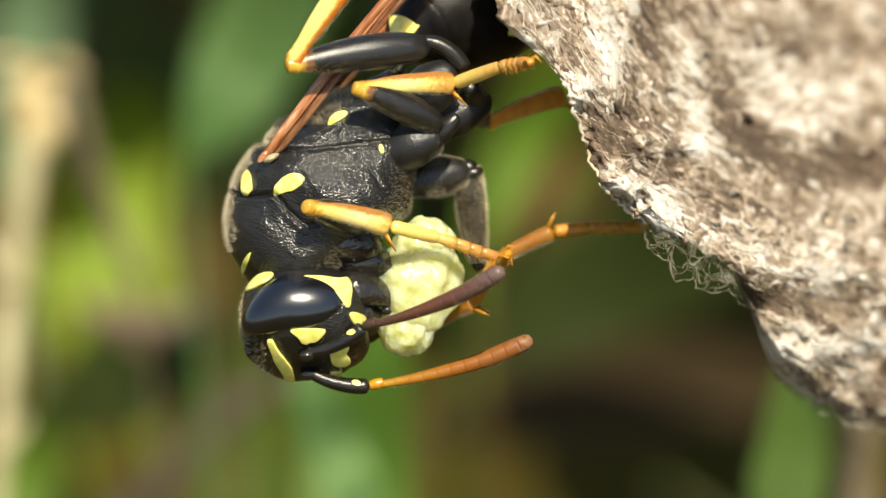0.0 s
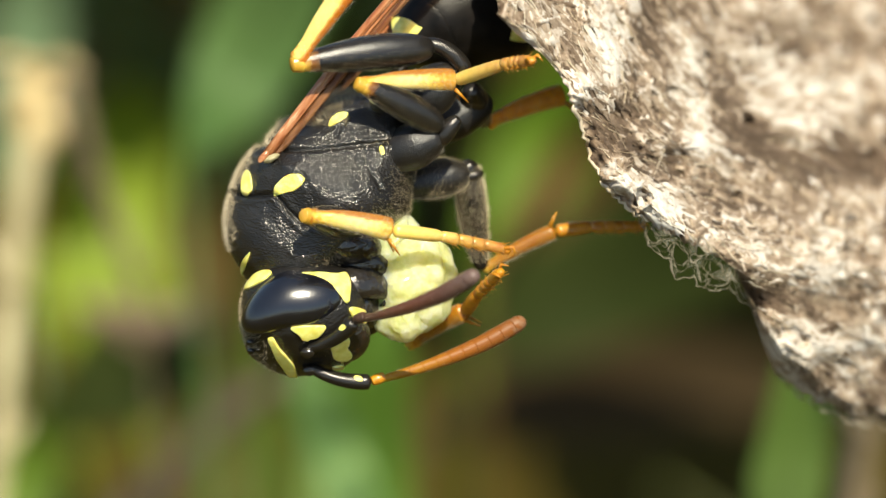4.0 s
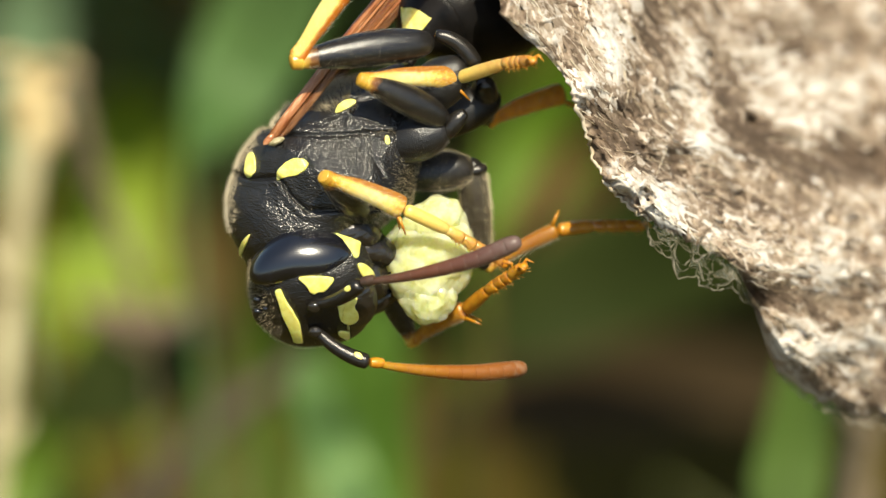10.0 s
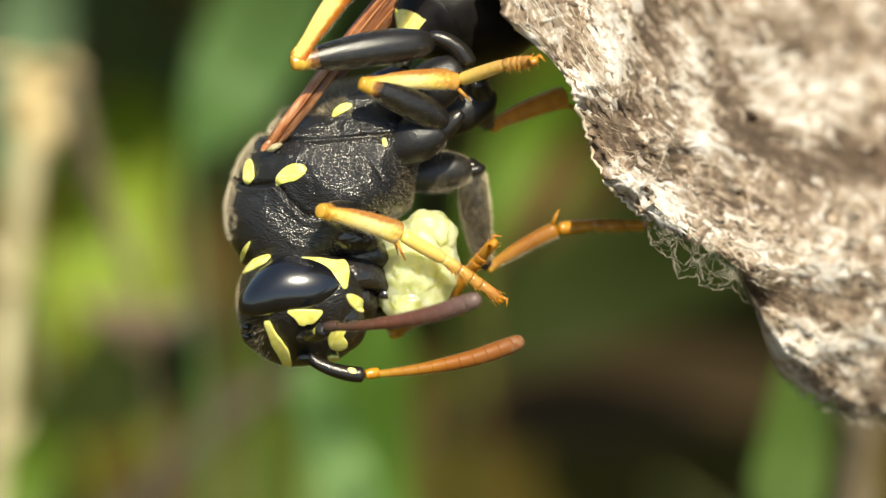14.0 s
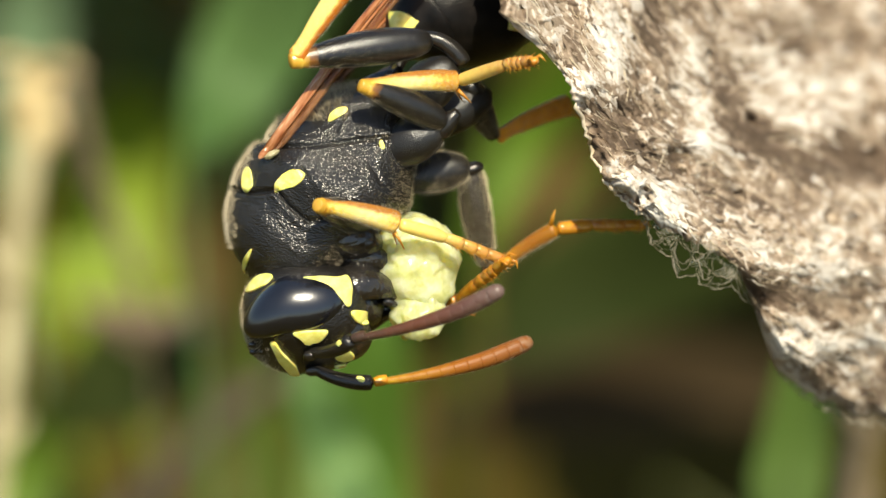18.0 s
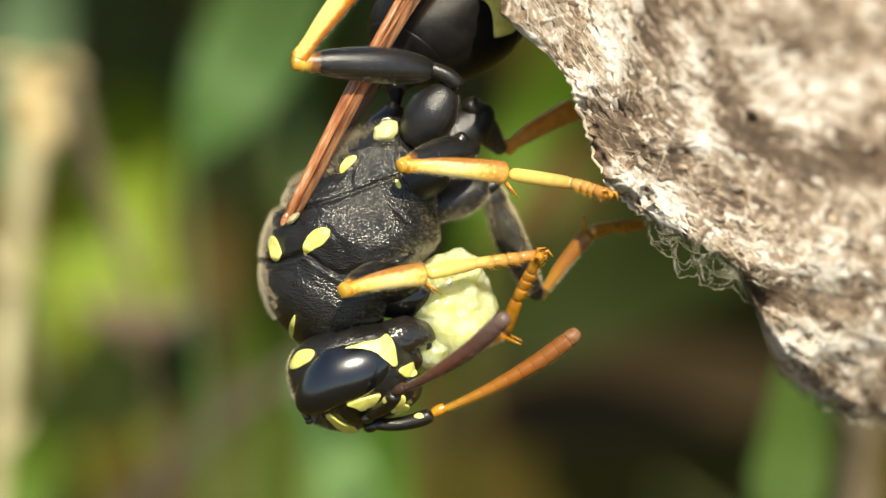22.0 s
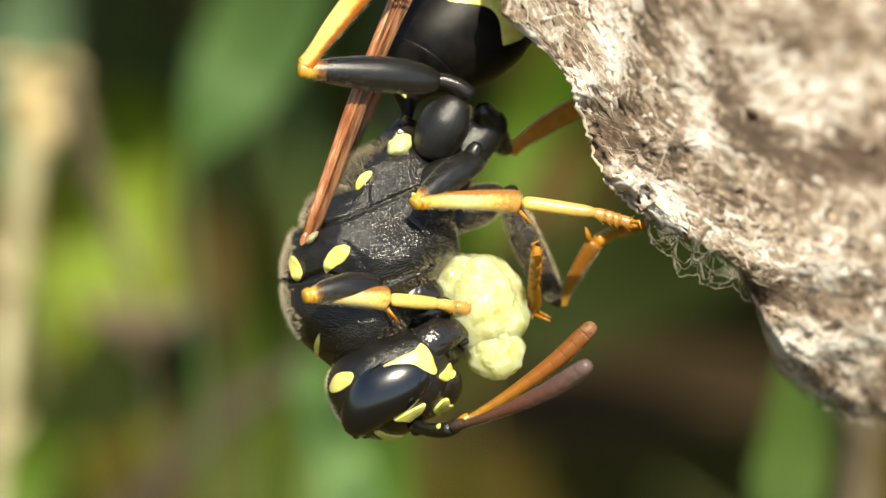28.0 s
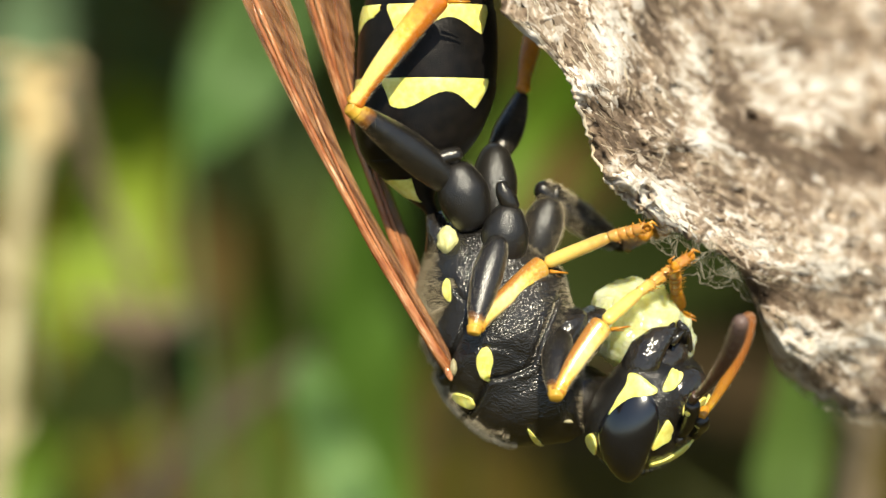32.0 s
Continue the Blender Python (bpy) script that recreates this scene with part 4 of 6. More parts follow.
def nest_point(k, f):
    """A place on the outside of the nest: k the bearing in degrees, f from the hub (0) over the rim (1) to its far side (2)."""
    out = Vector((math.cos(radians(k)), math.sin(radians(k))))
    r = spline(RIM_AT, RIM_R, k)
    jag = 1 + 0.028 * noise.noise(Vector((out.x * 9, out.y * 9, 3))) + 0.026 * noise.noise(Vector((out.x * 34, out.y * 34, 5)))
    g = min(f, 1.0)
    flat = r * jag * g if f <= 1 else r * jag * (1 - 0.30 * (f - 1))
    p = HUB + out * flat
    # the paper leans away from the lens inwards from the rim, and comes forward towards its upper end
    ax, az = p.x - 96, 441 - p.y
    down_rim, inward = ax * 0.68 + az * 0.73, ax * 0.73 - az * 0.68
    e = max(0.0, min(1.0, (down_rim + 120) / 660))
    lean = max(-40.0, min(760.0, inward))
    sunk = 1.5 * max(0.0, az - 470)
    deep = -270 + 300 * e * e * (3 - 2 * e) + 1.75 * lean + sunk + 35 * max(0.0, (g - 0.9) / 0.1) ** 2
    if f > 1:
        deep += 330 * (f - 1)
    q = Vector((p.x, p.y, 0)) * 0.0052
    a = pulp_lie(p.x, p.y)
    u, v = p.x * math.cos(a) + p.y * math.sin(a), p.y * math.cos(a) - p.x * math.sin(a)
    relief = 30 * pulp_tone(p.x, p.y) + 28 * noise.fractal(q * 1.6, 1.0, 2.1, 3) - 22 * abs(noise.noise(q * 3.4 + Vector((2, 7, 1)))) - 9 * abs(noise.noise(q * 8 + Vector((5, 1, 4)))) + 5 * noise.fractal(q * 15, 0.9, 2.0, 2)
    relief += 16 * noise.noise(Vector((u * 0.009, v * 0.05, 3))) + 8 * noise.noise(Vector((u * 0.02, v * 0.16, 8)))
    pits = max(0.0, noise.noise(q * 5.2 + Vector((9, 4, 2))) - 0.38) * 150
    wide = 1 + sunk / REACH
    return Vector((p.x * wide, deep - relief * min(1, g * 2.5) + pits, p.y * wide))


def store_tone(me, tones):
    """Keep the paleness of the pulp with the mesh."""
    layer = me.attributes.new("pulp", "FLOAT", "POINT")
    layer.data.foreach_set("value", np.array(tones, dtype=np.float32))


def build_nest():
    bm = bmesh.new()
    turns, steps = 620, 190
    ks = [-180 + 360 * i / turns for i in range(turns)]
    # the visible flank is cut finer than the rest
    grid = []
    for s in range(steps + 1):
        f = 0.02 + 1.98 * s / steps if s > steps * 0.7 else 0.02 + (s / (steps * 0.7)) * 0.98
        if s > steps * 0.7:
            f = 1.0 + (s - steps * 0.7) / (steps * 0.3)
        grid.append([bm.verts.new(nest_point(k, f)) for k in ks])
    for a, b in zip(grid, grid[1:]):
        for i in range(turns):
            j = (i + 1) % turns
            bm.faces.new((a[i], a[j], b[j], b[i]))
    bm.faces.new(grid[0])
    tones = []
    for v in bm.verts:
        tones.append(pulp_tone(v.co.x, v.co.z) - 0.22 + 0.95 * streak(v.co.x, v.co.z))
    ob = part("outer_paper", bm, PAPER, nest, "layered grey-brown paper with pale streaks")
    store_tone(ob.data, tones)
    return ob


build_nest()


def strand(vs, fs, pts, w, up):
    """A thin flat fibre with a little thickness."""
    k = len(vs)
    for i, p in enumerate(pts):
        d = (pts[min(i + 1, len(pts) - 1)] - pts[max(i - 1, 0)]).normalized()
        s = d.cross(up).normalized() * w * (0.5 if i in (0, len(pts) - 1) else 1.0)
        vs += [p + s, p + up * w * 0.45, p - s]
    for i in range(len(pts) - 1):
        a = k + 3 * i
        fs += [(a, a + 1, a + 4, a + 3), (a + 1, a + 2, a + 5, a + 4), (a + 2, a, a + 3, a + 5)]


def stuff(name, vs, fs, mat, parent, label, unit=U, tones=None):
    me = bpy.data.meshes.new(name)
    me.from_pydata([Vector(v) * unit for v in vs], [], fs)
    me.materials.append(mat)
    me.shade_smooth()
    if tones:
        store_tone(me, tones)
    ob = new(name, me)
    ob.parent = parent
    return tagged(ob, label, kind="stuff")


def on_nest(x, z):
    """Bearing and share of the rim for a place in the nest's plane."""
    d = Vector((x, z)) - HUB
    k = math.degrees(math.atan2(d.y, d.x))
    return k, d.length / spline(RIM_AT, RIM_R, k)


def build_fibres():
    """Loose straw-like fibres, thickest towards the rim."""
    vs, fs, tones = [], [], []
    rnd = random.Random(31)
    for _ in range(1100):
        x, z = rnd.uniform(80, 800), rnd.uniform(-330, 460)
        k, f = on_nest(x, z)
        if f > 0.995 or f < 0.05:
            continue
        px, py = x + 784, 441 - z
        near = max(0.0, 1 - ((px - 905) * 0.73 - py * 0.68) / 260)
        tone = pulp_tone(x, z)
        if rnd.random() > 0.25 + 0.75 * near * near or noise.noise(Vector((x, z, 0)) * 0.02) < -0.25 - 0.2 * tone:
            continue
        way = pulp_lie(x, z) + rnd.gauss(0, 0.22 if rnd.random() < 0.8 else 0.9)
        ln, lift, curl = rnd.uniform(30, 110), rnd.uniform(0.0, 2.2), rnd.uniform(-0.25, 0.25)
        pts = []
        for i in range(5):
            u = (i / 4 - 0.5) * ln
            q = (x + u * math.cos(way + curl * u / ln), z + u * math.sin(way + curl * u / ln))
            kk, ff = on_nest(*q)
            pts.append(nest_point(kk, min(1.01, ff)) + Vector((0, -lift - 1.6 * math.sin(i * 0.8), 0)))
        strand(vs, fs, pts, rnd.uniform(0.4, 1.1), Vector((0, -1, 0)))
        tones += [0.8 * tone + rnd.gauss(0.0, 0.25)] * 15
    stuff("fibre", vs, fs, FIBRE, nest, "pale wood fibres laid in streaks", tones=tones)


def build_lace(rnd, k0, k1, outer, inner, rows, cols, thick, skew=1.0):
    """A torn lacework of paper threads that hangs from a stretch of the rim."""
    vs, fs = [], []
    film_v, film_f = [], []
    knots = {}
    for i in range(cols + 1):
        k = k0 + (k1 - k0) * i / cols
        edge = max(0.0, math.sin(math.pi * (i / cols) ** skew)) ** 0.7
        way = Vector((math.cos(radians(k)), 0, math.sin(radians(k))))
        p = nest_point(k, 1.0)
        reach_out = (outer * (0.8 + 0.35 * noise.noise(Vector((i * 0.5, 3, 1))))) * edge
        for j in range(rows + 1):
            f = j / rows
            slip = 0.6 if 0 < j < rows else 0.2
            jitter = Vector((rnd.uniform(-1, 1), rnd.uniform(-1.4, 1.4), rnd.uniform(-1, 1))) * (outer + inner) / rows * slip
            knots[i, j] = p + way * (-inner + (reach_out + inner) * f) + Vector((0, 16 * f - 8, 0)) + jitter

    def thread(a, b, w):
        a, b = knots[a], knots[b]
        sag = Vector((rnd.uniform(-4, 4), rnd.uniform(-4, 4), rnd.uniform(-4, 4)))
        strand(vs, fs, [a, a.lerp(b, 0.25) + sag * 0.8, a.lerp(b, 0.5) + sag, a.lerp(b, 0.75) + sag * 0.8, b], w, Vector((0, -1, 0)))

    for i in range(cols + 1):
        for j in range(rows + 1):
            if i < cols and (j in (0, rows) or rnd.random() < 0.82):
                thread((i, j), (i + 1, j), thick * (1.5 if j == rows else rnd.uniform(0.4, 1.1)))
            if j < rows and ((i + j) % 2 == 0 or rnd.random() < 0.25):
                thread((i, j), (i, j + 1), thick * rnd.uniform(0.4, 1.3))
            if i < cols and j < rows and rnd.random() < 0.55 - 0.4 * j / rows:
                thread((i, j), (i + 1, j + 1), thick * rnd.uniform(0.3, 0.8))
            if i < cols and j < rows and rnd.random() < 0.85 - 0.75 * j / rows:
                b = len(film_v)
                film_v += [knots[i, j], knots[i + 1, j], knots[i + 1, j + 1], knots[i, j + 1]]
                film_f.append((b, b + 1, b + 2, b + 3))
    stuff("lace", vs, fs, SILK, nest, "lacy torn paper threads along the rim")
    stuff("film", film_v, film_f, film_skin, nest, "thin greyish film between the threads")


def build_strips():
    """The mouthfuls of pulp, each spread as a short band that overlaps its neighbours."""
    vs, fs, tones = [], [], []
    rnd = random.Random(12)
    for _ in range(2600):
        x, z = rnd.uniform(80, 800), rnd.uniform(-330, 460)
        k, f = on_nest(x, z)
        if f > 0.985 or f < 0.05:
            continue
        way = pulp_lie(x, z) + rnd.gauss(0, 0.28)
        ln, wd = rnd.uniform(50, 170), rnd.uniform(2.5, 9.0)
        bend, lift, curl = rnd.uniform(-0.5, 0.5), rnd.uniform(0.2, 1.0), rnd.uniform(0, 2.5) * (rnd.random() < 0.2)
        base, n, seed, ok = len(vs), 8, rnd.uniform(0, 50), True
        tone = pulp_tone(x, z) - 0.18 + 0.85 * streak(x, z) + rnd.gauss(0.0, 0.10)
        for i in range(n):
            u = i / (n - 1) - 0.5
            a = way + bend * u
            c = Vector((x, z)) + Vector((math.cos(a), math.sin(a))) * u * ln
            w = wd * (1.04 - (2 * u) ** 2) * (1 + 0.5 * noise.noise(Vector((u * 6, seed, 0))))
            side = Vector((-math.sin(a), math.cos(a)))
            for j in (-1, 0, 1):
                kk, ff = on_nest(*(c + side * w * j))
                if ff > 1.0:
                    ok = False
                    ff = 1.0
                top = lift + curl * max(0.0, u * 2) ** 2 if j == 0 and 0 < i else -1.0 + curl * max(0.0, u * 2) ** 2
                vs.append(nest_point(kk, ff) - Vector((0, top, 0)))
        if not ok:
            del vs[base:]
            continue
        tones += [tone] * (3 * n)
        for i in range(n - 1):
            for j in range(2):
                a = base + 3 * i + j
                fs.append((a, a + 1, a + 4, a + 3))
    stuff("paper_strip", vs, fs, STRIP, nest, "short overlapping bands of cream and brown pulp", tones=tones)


build_strips()
build_fibres()
lace_rnd = random.Random(8)
build_lace(lace_rnd, -134, -88.6, 76, 14, 6, 22, 0.6, 1.5)
build_lace(lace_rnd, -85, -60, 22, 30, 5, 30, 1.0)
# a rolled lip along the rim, and the stalk side out of sight
for k0, k1 in ((-176, -152), (-150, -128)):
    pts = [nest_point(k0 + (k1 - k0) * i / 16, 1.0) + Vector((0, -6, 0)) for i in range(17)]
    part("rim_roll", tube(pts, [1] + [3.2 + 0.6 * math.sin(i * 0.9) for i in range(15)] + [1], 8, wobble=0.3), FIBRE, nest)


# ---- the meadow behind, far out of focus ----
def behind(x, y, mm):
    """The place mm millimetres behind the wasp that shows at (x, y)."""
    k = 1 + mm / (DISTANCE * 1000)
    return BASE @ Vector(((x - 784) * U * k, mm * 0.001, (441 - y) * U * k))


def blade(bm, pts, widths, face, fold=0.25):
    """A leaf with a midrib fold along a path, in metres."""
    rows = []
    for i, p in enumerate(pts):
        d = (pts[min(i + 1, len(pts) - 1)] - pts[max(i - 1, 0)]).normalized()
        s = d.cross(face).normalized()
        n = s.cross(d)
        w = widths[i]
        rows.append([bm.verts.new(p + s * w * f - n * w * fold * (1 - abs(f))) for f in (-1, -0.5, 0, 0.5, 1)])
    for a, b in zip(rows, rows[1:]):
        for j in range(4):
            bm.faces.new((a[j], a[j + 1], b[j + 1], b[j]))
    return bm


def rooted(root, pts, radius, mat):
    """The thin stalk that carries a leaf or stem from its lower end down into the soil."""
    m = root.matrix_world
    low = min((pts[0], pts[-1]), key=lambda p: (m @ p).z)
    top = m @ low
    foot = Vector((top.x + 0.004, top.y + 0.012, -0.004))
    mid = top.lerp(foot, 0.45) + Vector((-0.001, 0.004, 0))
    inv = m.inverted()
    part("stalk", tube([inv @ top, inv @ mid, inv @ foot], [radius, radius * 1.1, radius * 1.3], 8), mat, root, unit=1.0)


TO_LENS = (BASE.to_3x3() @ Vector((0, -1, 0))).normalized()


def leaf_thing(name, label, category, path, mm, widths, mat, fold=0.25, teeth=0, wave=4.0):
    """One broad leaf or grass blade; path and widths in picture units, mm behind the wasp."""
    root = thing(name, label, category, Matrix.Translation(behind(*path[0], mm)))
    inv = root.matrix_world.inverted()
    k = 1 + mm / 95.0
    pts, ws, n = [], [], 96 if teeth else 24
    ts = list(range(len(path)))
    for i in range(n + 1):
        f = i / n * (len(path) - 1)
        x, y = spline(ts, [p[0] for p in path], f), spline(ts, [p[1] for p in path], f)
        pts.append(inv @ behind(x, y, mm + wave * math.sin(f)))
        saw = 1 + 0.20 * ((i / n * teeth) % 1.0) if teeth else 1.0
        ws.append(max(0.5, spline(ts, widths, f)) * saw * U * k)
    part("blade", blade(bmesh.new(), pts, ws, TO_LENS, fold), mat, root, unit=1.0)
    rib = tube([p + TO_LENS * ws[i] * -0.05 for i, p in enumerate(pts)], [max(0.00005, w * 0.06) for w in ws], 6)
    part("midrib", rib, mat, root, unit=1.0)
    rooted(root, pts, 0.00016 if mm < 100 else 0.0003, mat)
    return root


def stem_thing(name, label, category, path, mm, radii, mat):
    root = thing(name, label, category, Matrix.Translation(behind(*path[0], mm)))
    inv = root.matrix_world.inverted()
    k = 1 + mm / 95.0
    ts = list(range(len(path)))
    n = 20
    pts, rs = [], []
    for i in range(n + 1):
        f = i / n * (len(path) - 1)
        pts.append(inv @ behind(spline(ts, [p[0] for p in path], f), spline(ts, [p[1] for p in path], f), mm))
        rs.append(spline(ts, radii, f) * U * k)
    part("stem", tube(pts, rs, 10), mat, root, unit=1.0)
    rooted(root, pts, min(rs[0], rs[-1]) * 0.35, mat)
    for i in (6, 13):
        d = (pts[i + 1] - pts[i - 1]).normalized()
        part("node", tube([pts[i] - d * rs[i] * 0.8, pts[i], pts[i] + d * rs[i] * 0.8], [rs[i], rs[i] * 1.35, rs[i]], 10), mat, root, unit=1.0)
        out = d.cross(TO_LENS).normalized() * (1 if i == 6 else -1)
        part("bud", tube([pts[i], pts[i] + (d + out).normalized() * rs[i] * 2.2, pts[i] + (d * 1.4 + out).normalized() * rs[i] * 3.6], [rs[i] * 0.5, rs[i] * 0.6, rs[i] * 0.1], 8), mat, root, unit=1.0)
    return root


gbm = bmesh.new()
n = 70
gx = [math.copysign(abs(i / n * 2 - 1) ** 5, i / n * 2 - 1) * 400 for i in range(n + 1)]
gv = [[gbm.verts.new((x, y, 0.010 * noise.noise(Vector((x * 9, y * 9, 0))) * (1 if abs(x) < 2 and abs(y) < 2 else 0))) for x in gx] for y in gx]
for a, b in zip(gv, gv[1:]):
    for j in range(n):
        gbm.faces.new((a[j], a[j + 1], b[j + 1], b[j]))
ground = new("ground", finish("ground", gbm, SOIL, 1.0))
tagged(ground, "dark brown soil and litter under the meadow plants", "ground", kind="structure")

stalk = stem_thing("dry_stalk", "dry straw-coloured flower stalk with a withered head", "stalk", [(-70, 1300), (-10, 860), (12, 600), (30, 440), (52, 250)], 58, [20, 22, 25, 27, 30], STRAW)
hm = stalk.matrix_world.inverted()
hk = 1 + 58 / 95
for i in range(9):
    c = hm @ behind(64 + 26 * math.sin(i * 2.3), 235 - 13 * i + 8 * math.cos(i), 58)
    part("bract", ball(c / (U * hk), (34 - i, 26 - i, 40), (12 * i, 20 * math.sin(i * 3), 0), 14, 0.2), STRAW_HEAD, stalk, unit=U * hk)
for i, (x0, y0, x1, y1) in enumerate(((60, 130, 150, 124), (60, 130, -30, 105), (70, 150, 128, 100))):
    a, b = hm @ behind(x0, y0, 58), hm @ behind(x1, y1, 56)
    part("dry_petal", tube([a, a.lerp(b, 0.5) + Vector((0, 0, 0.0003)), b], [0.0003, 0.00042, 0.0001], 10, 0.5), STRAW_HEAD, stalk, unit=1.0)
stem_thing("bent_stalk", "thin brown-grey withered stalk bending down", "stalk", [(125, 130), (158, 270), (204, 400), (240, 500), (262, 570)], 62, [15, 14, 13, 12, 8], PALE_TWIG)
stem_thing("twig", "reddish brown twig lying across the grass", "twig", [(130, 540), (215, 560), (310, 570), (400, 585)], 95, [12, 24, 22, 8], PINK_TWIG)
stem_thing("twig", "grey-brown twig leaning through the grass", "twig", [(120, 1020), (260, 870), (400, 740), (560, 625)], 92, [24, 25, 23, 16], LEANING_TWIG)
stem_thing("twig", "brown twig lying low, its shade put into the colour", "twig", [(780, 690), (1000, 705), (1250, 690), (1700, 720)], 190, [20, 24, 22, 18], DARK_TWIG)
stem_thing("dry_stalk", "dry grey-brown stalk below the nest", "stalk", [(1490, 1250), (1512, 900), (1536, 760), (1560, 600)], 58, [24, 24, 21, 16], PALE_TWIG)
leaf_thing("broad_leaf", "broad toothed blue-green leaf toned as in half shade", "leaf", [(330, 290), (390, 190), (450, 70), (540, -120), (620, -300)], 70, [4, 62, 88, 80, 40], LEAF_DARK, teeth=9)
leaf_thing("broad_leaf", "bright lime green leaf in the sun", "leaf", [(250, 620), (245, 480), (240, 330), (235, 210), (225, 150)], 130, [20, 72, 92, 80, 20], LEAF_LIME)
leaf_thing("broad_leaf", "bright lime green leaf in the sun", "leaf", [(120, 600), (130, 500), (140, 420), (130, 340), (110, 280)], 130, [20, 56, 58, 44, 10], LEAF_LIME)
leaf_thing("broad_leaf", "broad grey-green leaf behind the dry stalk", "leaf", [(20, 330), (40, 200), (50, 60), (60, -120)], 130, [30, 60, 66, 50], LEAF_PALE)
leaf_thing("broad_leaf", "bright green leaf low in the sun", "leaf", [(50, 1150), (60, 950), (70, 800), (80, 690)], 130, [60, 70, 50, 10], LEAF_GREEN)
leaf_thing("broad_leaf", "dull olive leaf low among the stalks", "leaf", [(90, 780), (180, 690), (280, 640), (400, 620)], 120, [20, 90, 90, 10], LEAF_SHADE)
leaf_thing("grass_blade", "broad green blade standing upright", "grass blade", [(600, 1250), (615, 900), (625, 740), (640, 500), (660, 260)], 120, [60, 74, 72, 70, 30], LEAF_BLADE)
# a bright and a darker leaf side by side imitate lit and dim halves
leaf_thing("broad_leaf", "light green toothed leaf, sun flecks in its colour", "leaf", [(650, 1180), (634, 960), (612, 850), (580, 760), (552, 690), (536, 630)], 60, [46, 46, 44, 46, 36, 6], LEAF_FRESH, teeth=7, wave=0.5)
leaf_thing("broad_leaf", "darker green leaf for the toothed leaf's dim side", "leaf", [(660, 1180), (668, 960), (664, 850), (660, 740), (670, 640), (690, 540)], 72, [60, 62, 64, 66, 60, 10], LEAF_BLADE, wave=1.2)
leaf_thing("grass_blade", "broad green blade below the nest", "grass blade", [(1370, 1250), (1390, 900), (1415, 760), (1450, 560), (1480, 300)], 46, [60, 66, 62, 48, 30], LEAF_DIM, wave=0.8)
leaf_thing("grass_blade", "green blade arching behind the wasp", "grass blade", [(830, 460), (890, 360), (960, 260), (1040, 120), (1120, -60)], 160, [4, 50, 84, 80, 60], LEAF_GREEN)
leaf_thing("grass_blade", "yellowing brown blade arching behind the wasp", "grass blade", [(860, 470), (950, 350), (1010, 260), (1090, 160)], 80, [10, 24, 26, 10], DEAD_LEAF)
leaf_thing("grass_blade", "leaning green blade toned as if in shade", "grass blade", [(420, 1100), (450, 850), (430, 600), (420, 420)], 170, [60, 70, 60, 10], LEAF_OLIVE)

leaf_thing("dry_leaf", "curled brown dead leaf among the grass", "leaf", [(400, 620), (370, 520), (345, 400), (330, 270)], 110, [10, 56, 60, 10], DEAD_LEAF)
leaf_thing("dry_leaf", "brown dead leaf hanging behind the nest rim", "leaf", [(900, 560), (980, 420), (1040, 300), (1080, 200)], 185, [10, 40, 44, 10], DEAD_LEAF)
# two added leaves whose dark colour stands in for the shaded ground
leaf_thing("broad_leaf", "darkened green leaf added over the shaded ground", "leaf", [(800, 640), (930, 560), (1080, 480), (1260, 420), (1420, 380)], 150, [10, 90, 120, 100, 10], LEAF_SHADE)
leaf_thing("dry_leaf", "darkened brown leaf added over the shaded ground", "leaf", [(720, 760), (900, 720), (1100, 690), (1300, 680), (1460, 700)], 165, [10, 70, 90, 70, 10], SHADE_BROWN)


def build_meadow():
    """Grass and low herbs on the ground behind."""
    vs, fs = [], []
    rnd = random.Random(5)
    for _ in range(1500):
        x, y = rnd.gauss(0, 0.14), rnd.uniform(0.07, 0.9)
        if abs(x) < 0.012 and y < 0.1:
            continue
        h = rnd.uniform(0.02, 0.075) * (1 + y)
        if noise.noise(Vector((x * 14, y * 14, 3))) < -0.05 or (x > 0.004 and y < 0.34 and rnd.random() < 0.93):
            continue
        lean = Vector((rnd.gauss(0, 0.35), rnd.gauss(0, 0.35), 1)).normalized()
        w = rnd.uniform(0.001, 0.0035)
        side = Vector((rnd.uniform(-1, 1), rnd.uniform(-1, 1), 0)).normalized() * w
        k = len(vs)
        for i in range(5):
            f = i / 4
            p = Vector((x, y, -0.003)) + lean * h * f + Vector((lean.x, lean.y, -0.3)) * h * f * f * 0.5
            s = side * (1 - f**2 * 0.9)
            vs += [p - s, p + s * 0.1 + Vector((0, 0, w * 0.3)), p + s]
        for i in range(4):
            a = k + 3 * i
            fs += [(a, a + 1, a + 4, a + 3), (a + 1, a + 2, a + 5, a + 4)]
    ob = stuff("meadow_grass", vs, fs, GRASS, None, "mixed meadow grass in sun and shade", 1.0)
    ob["category"] = "grass"


build_meadow()


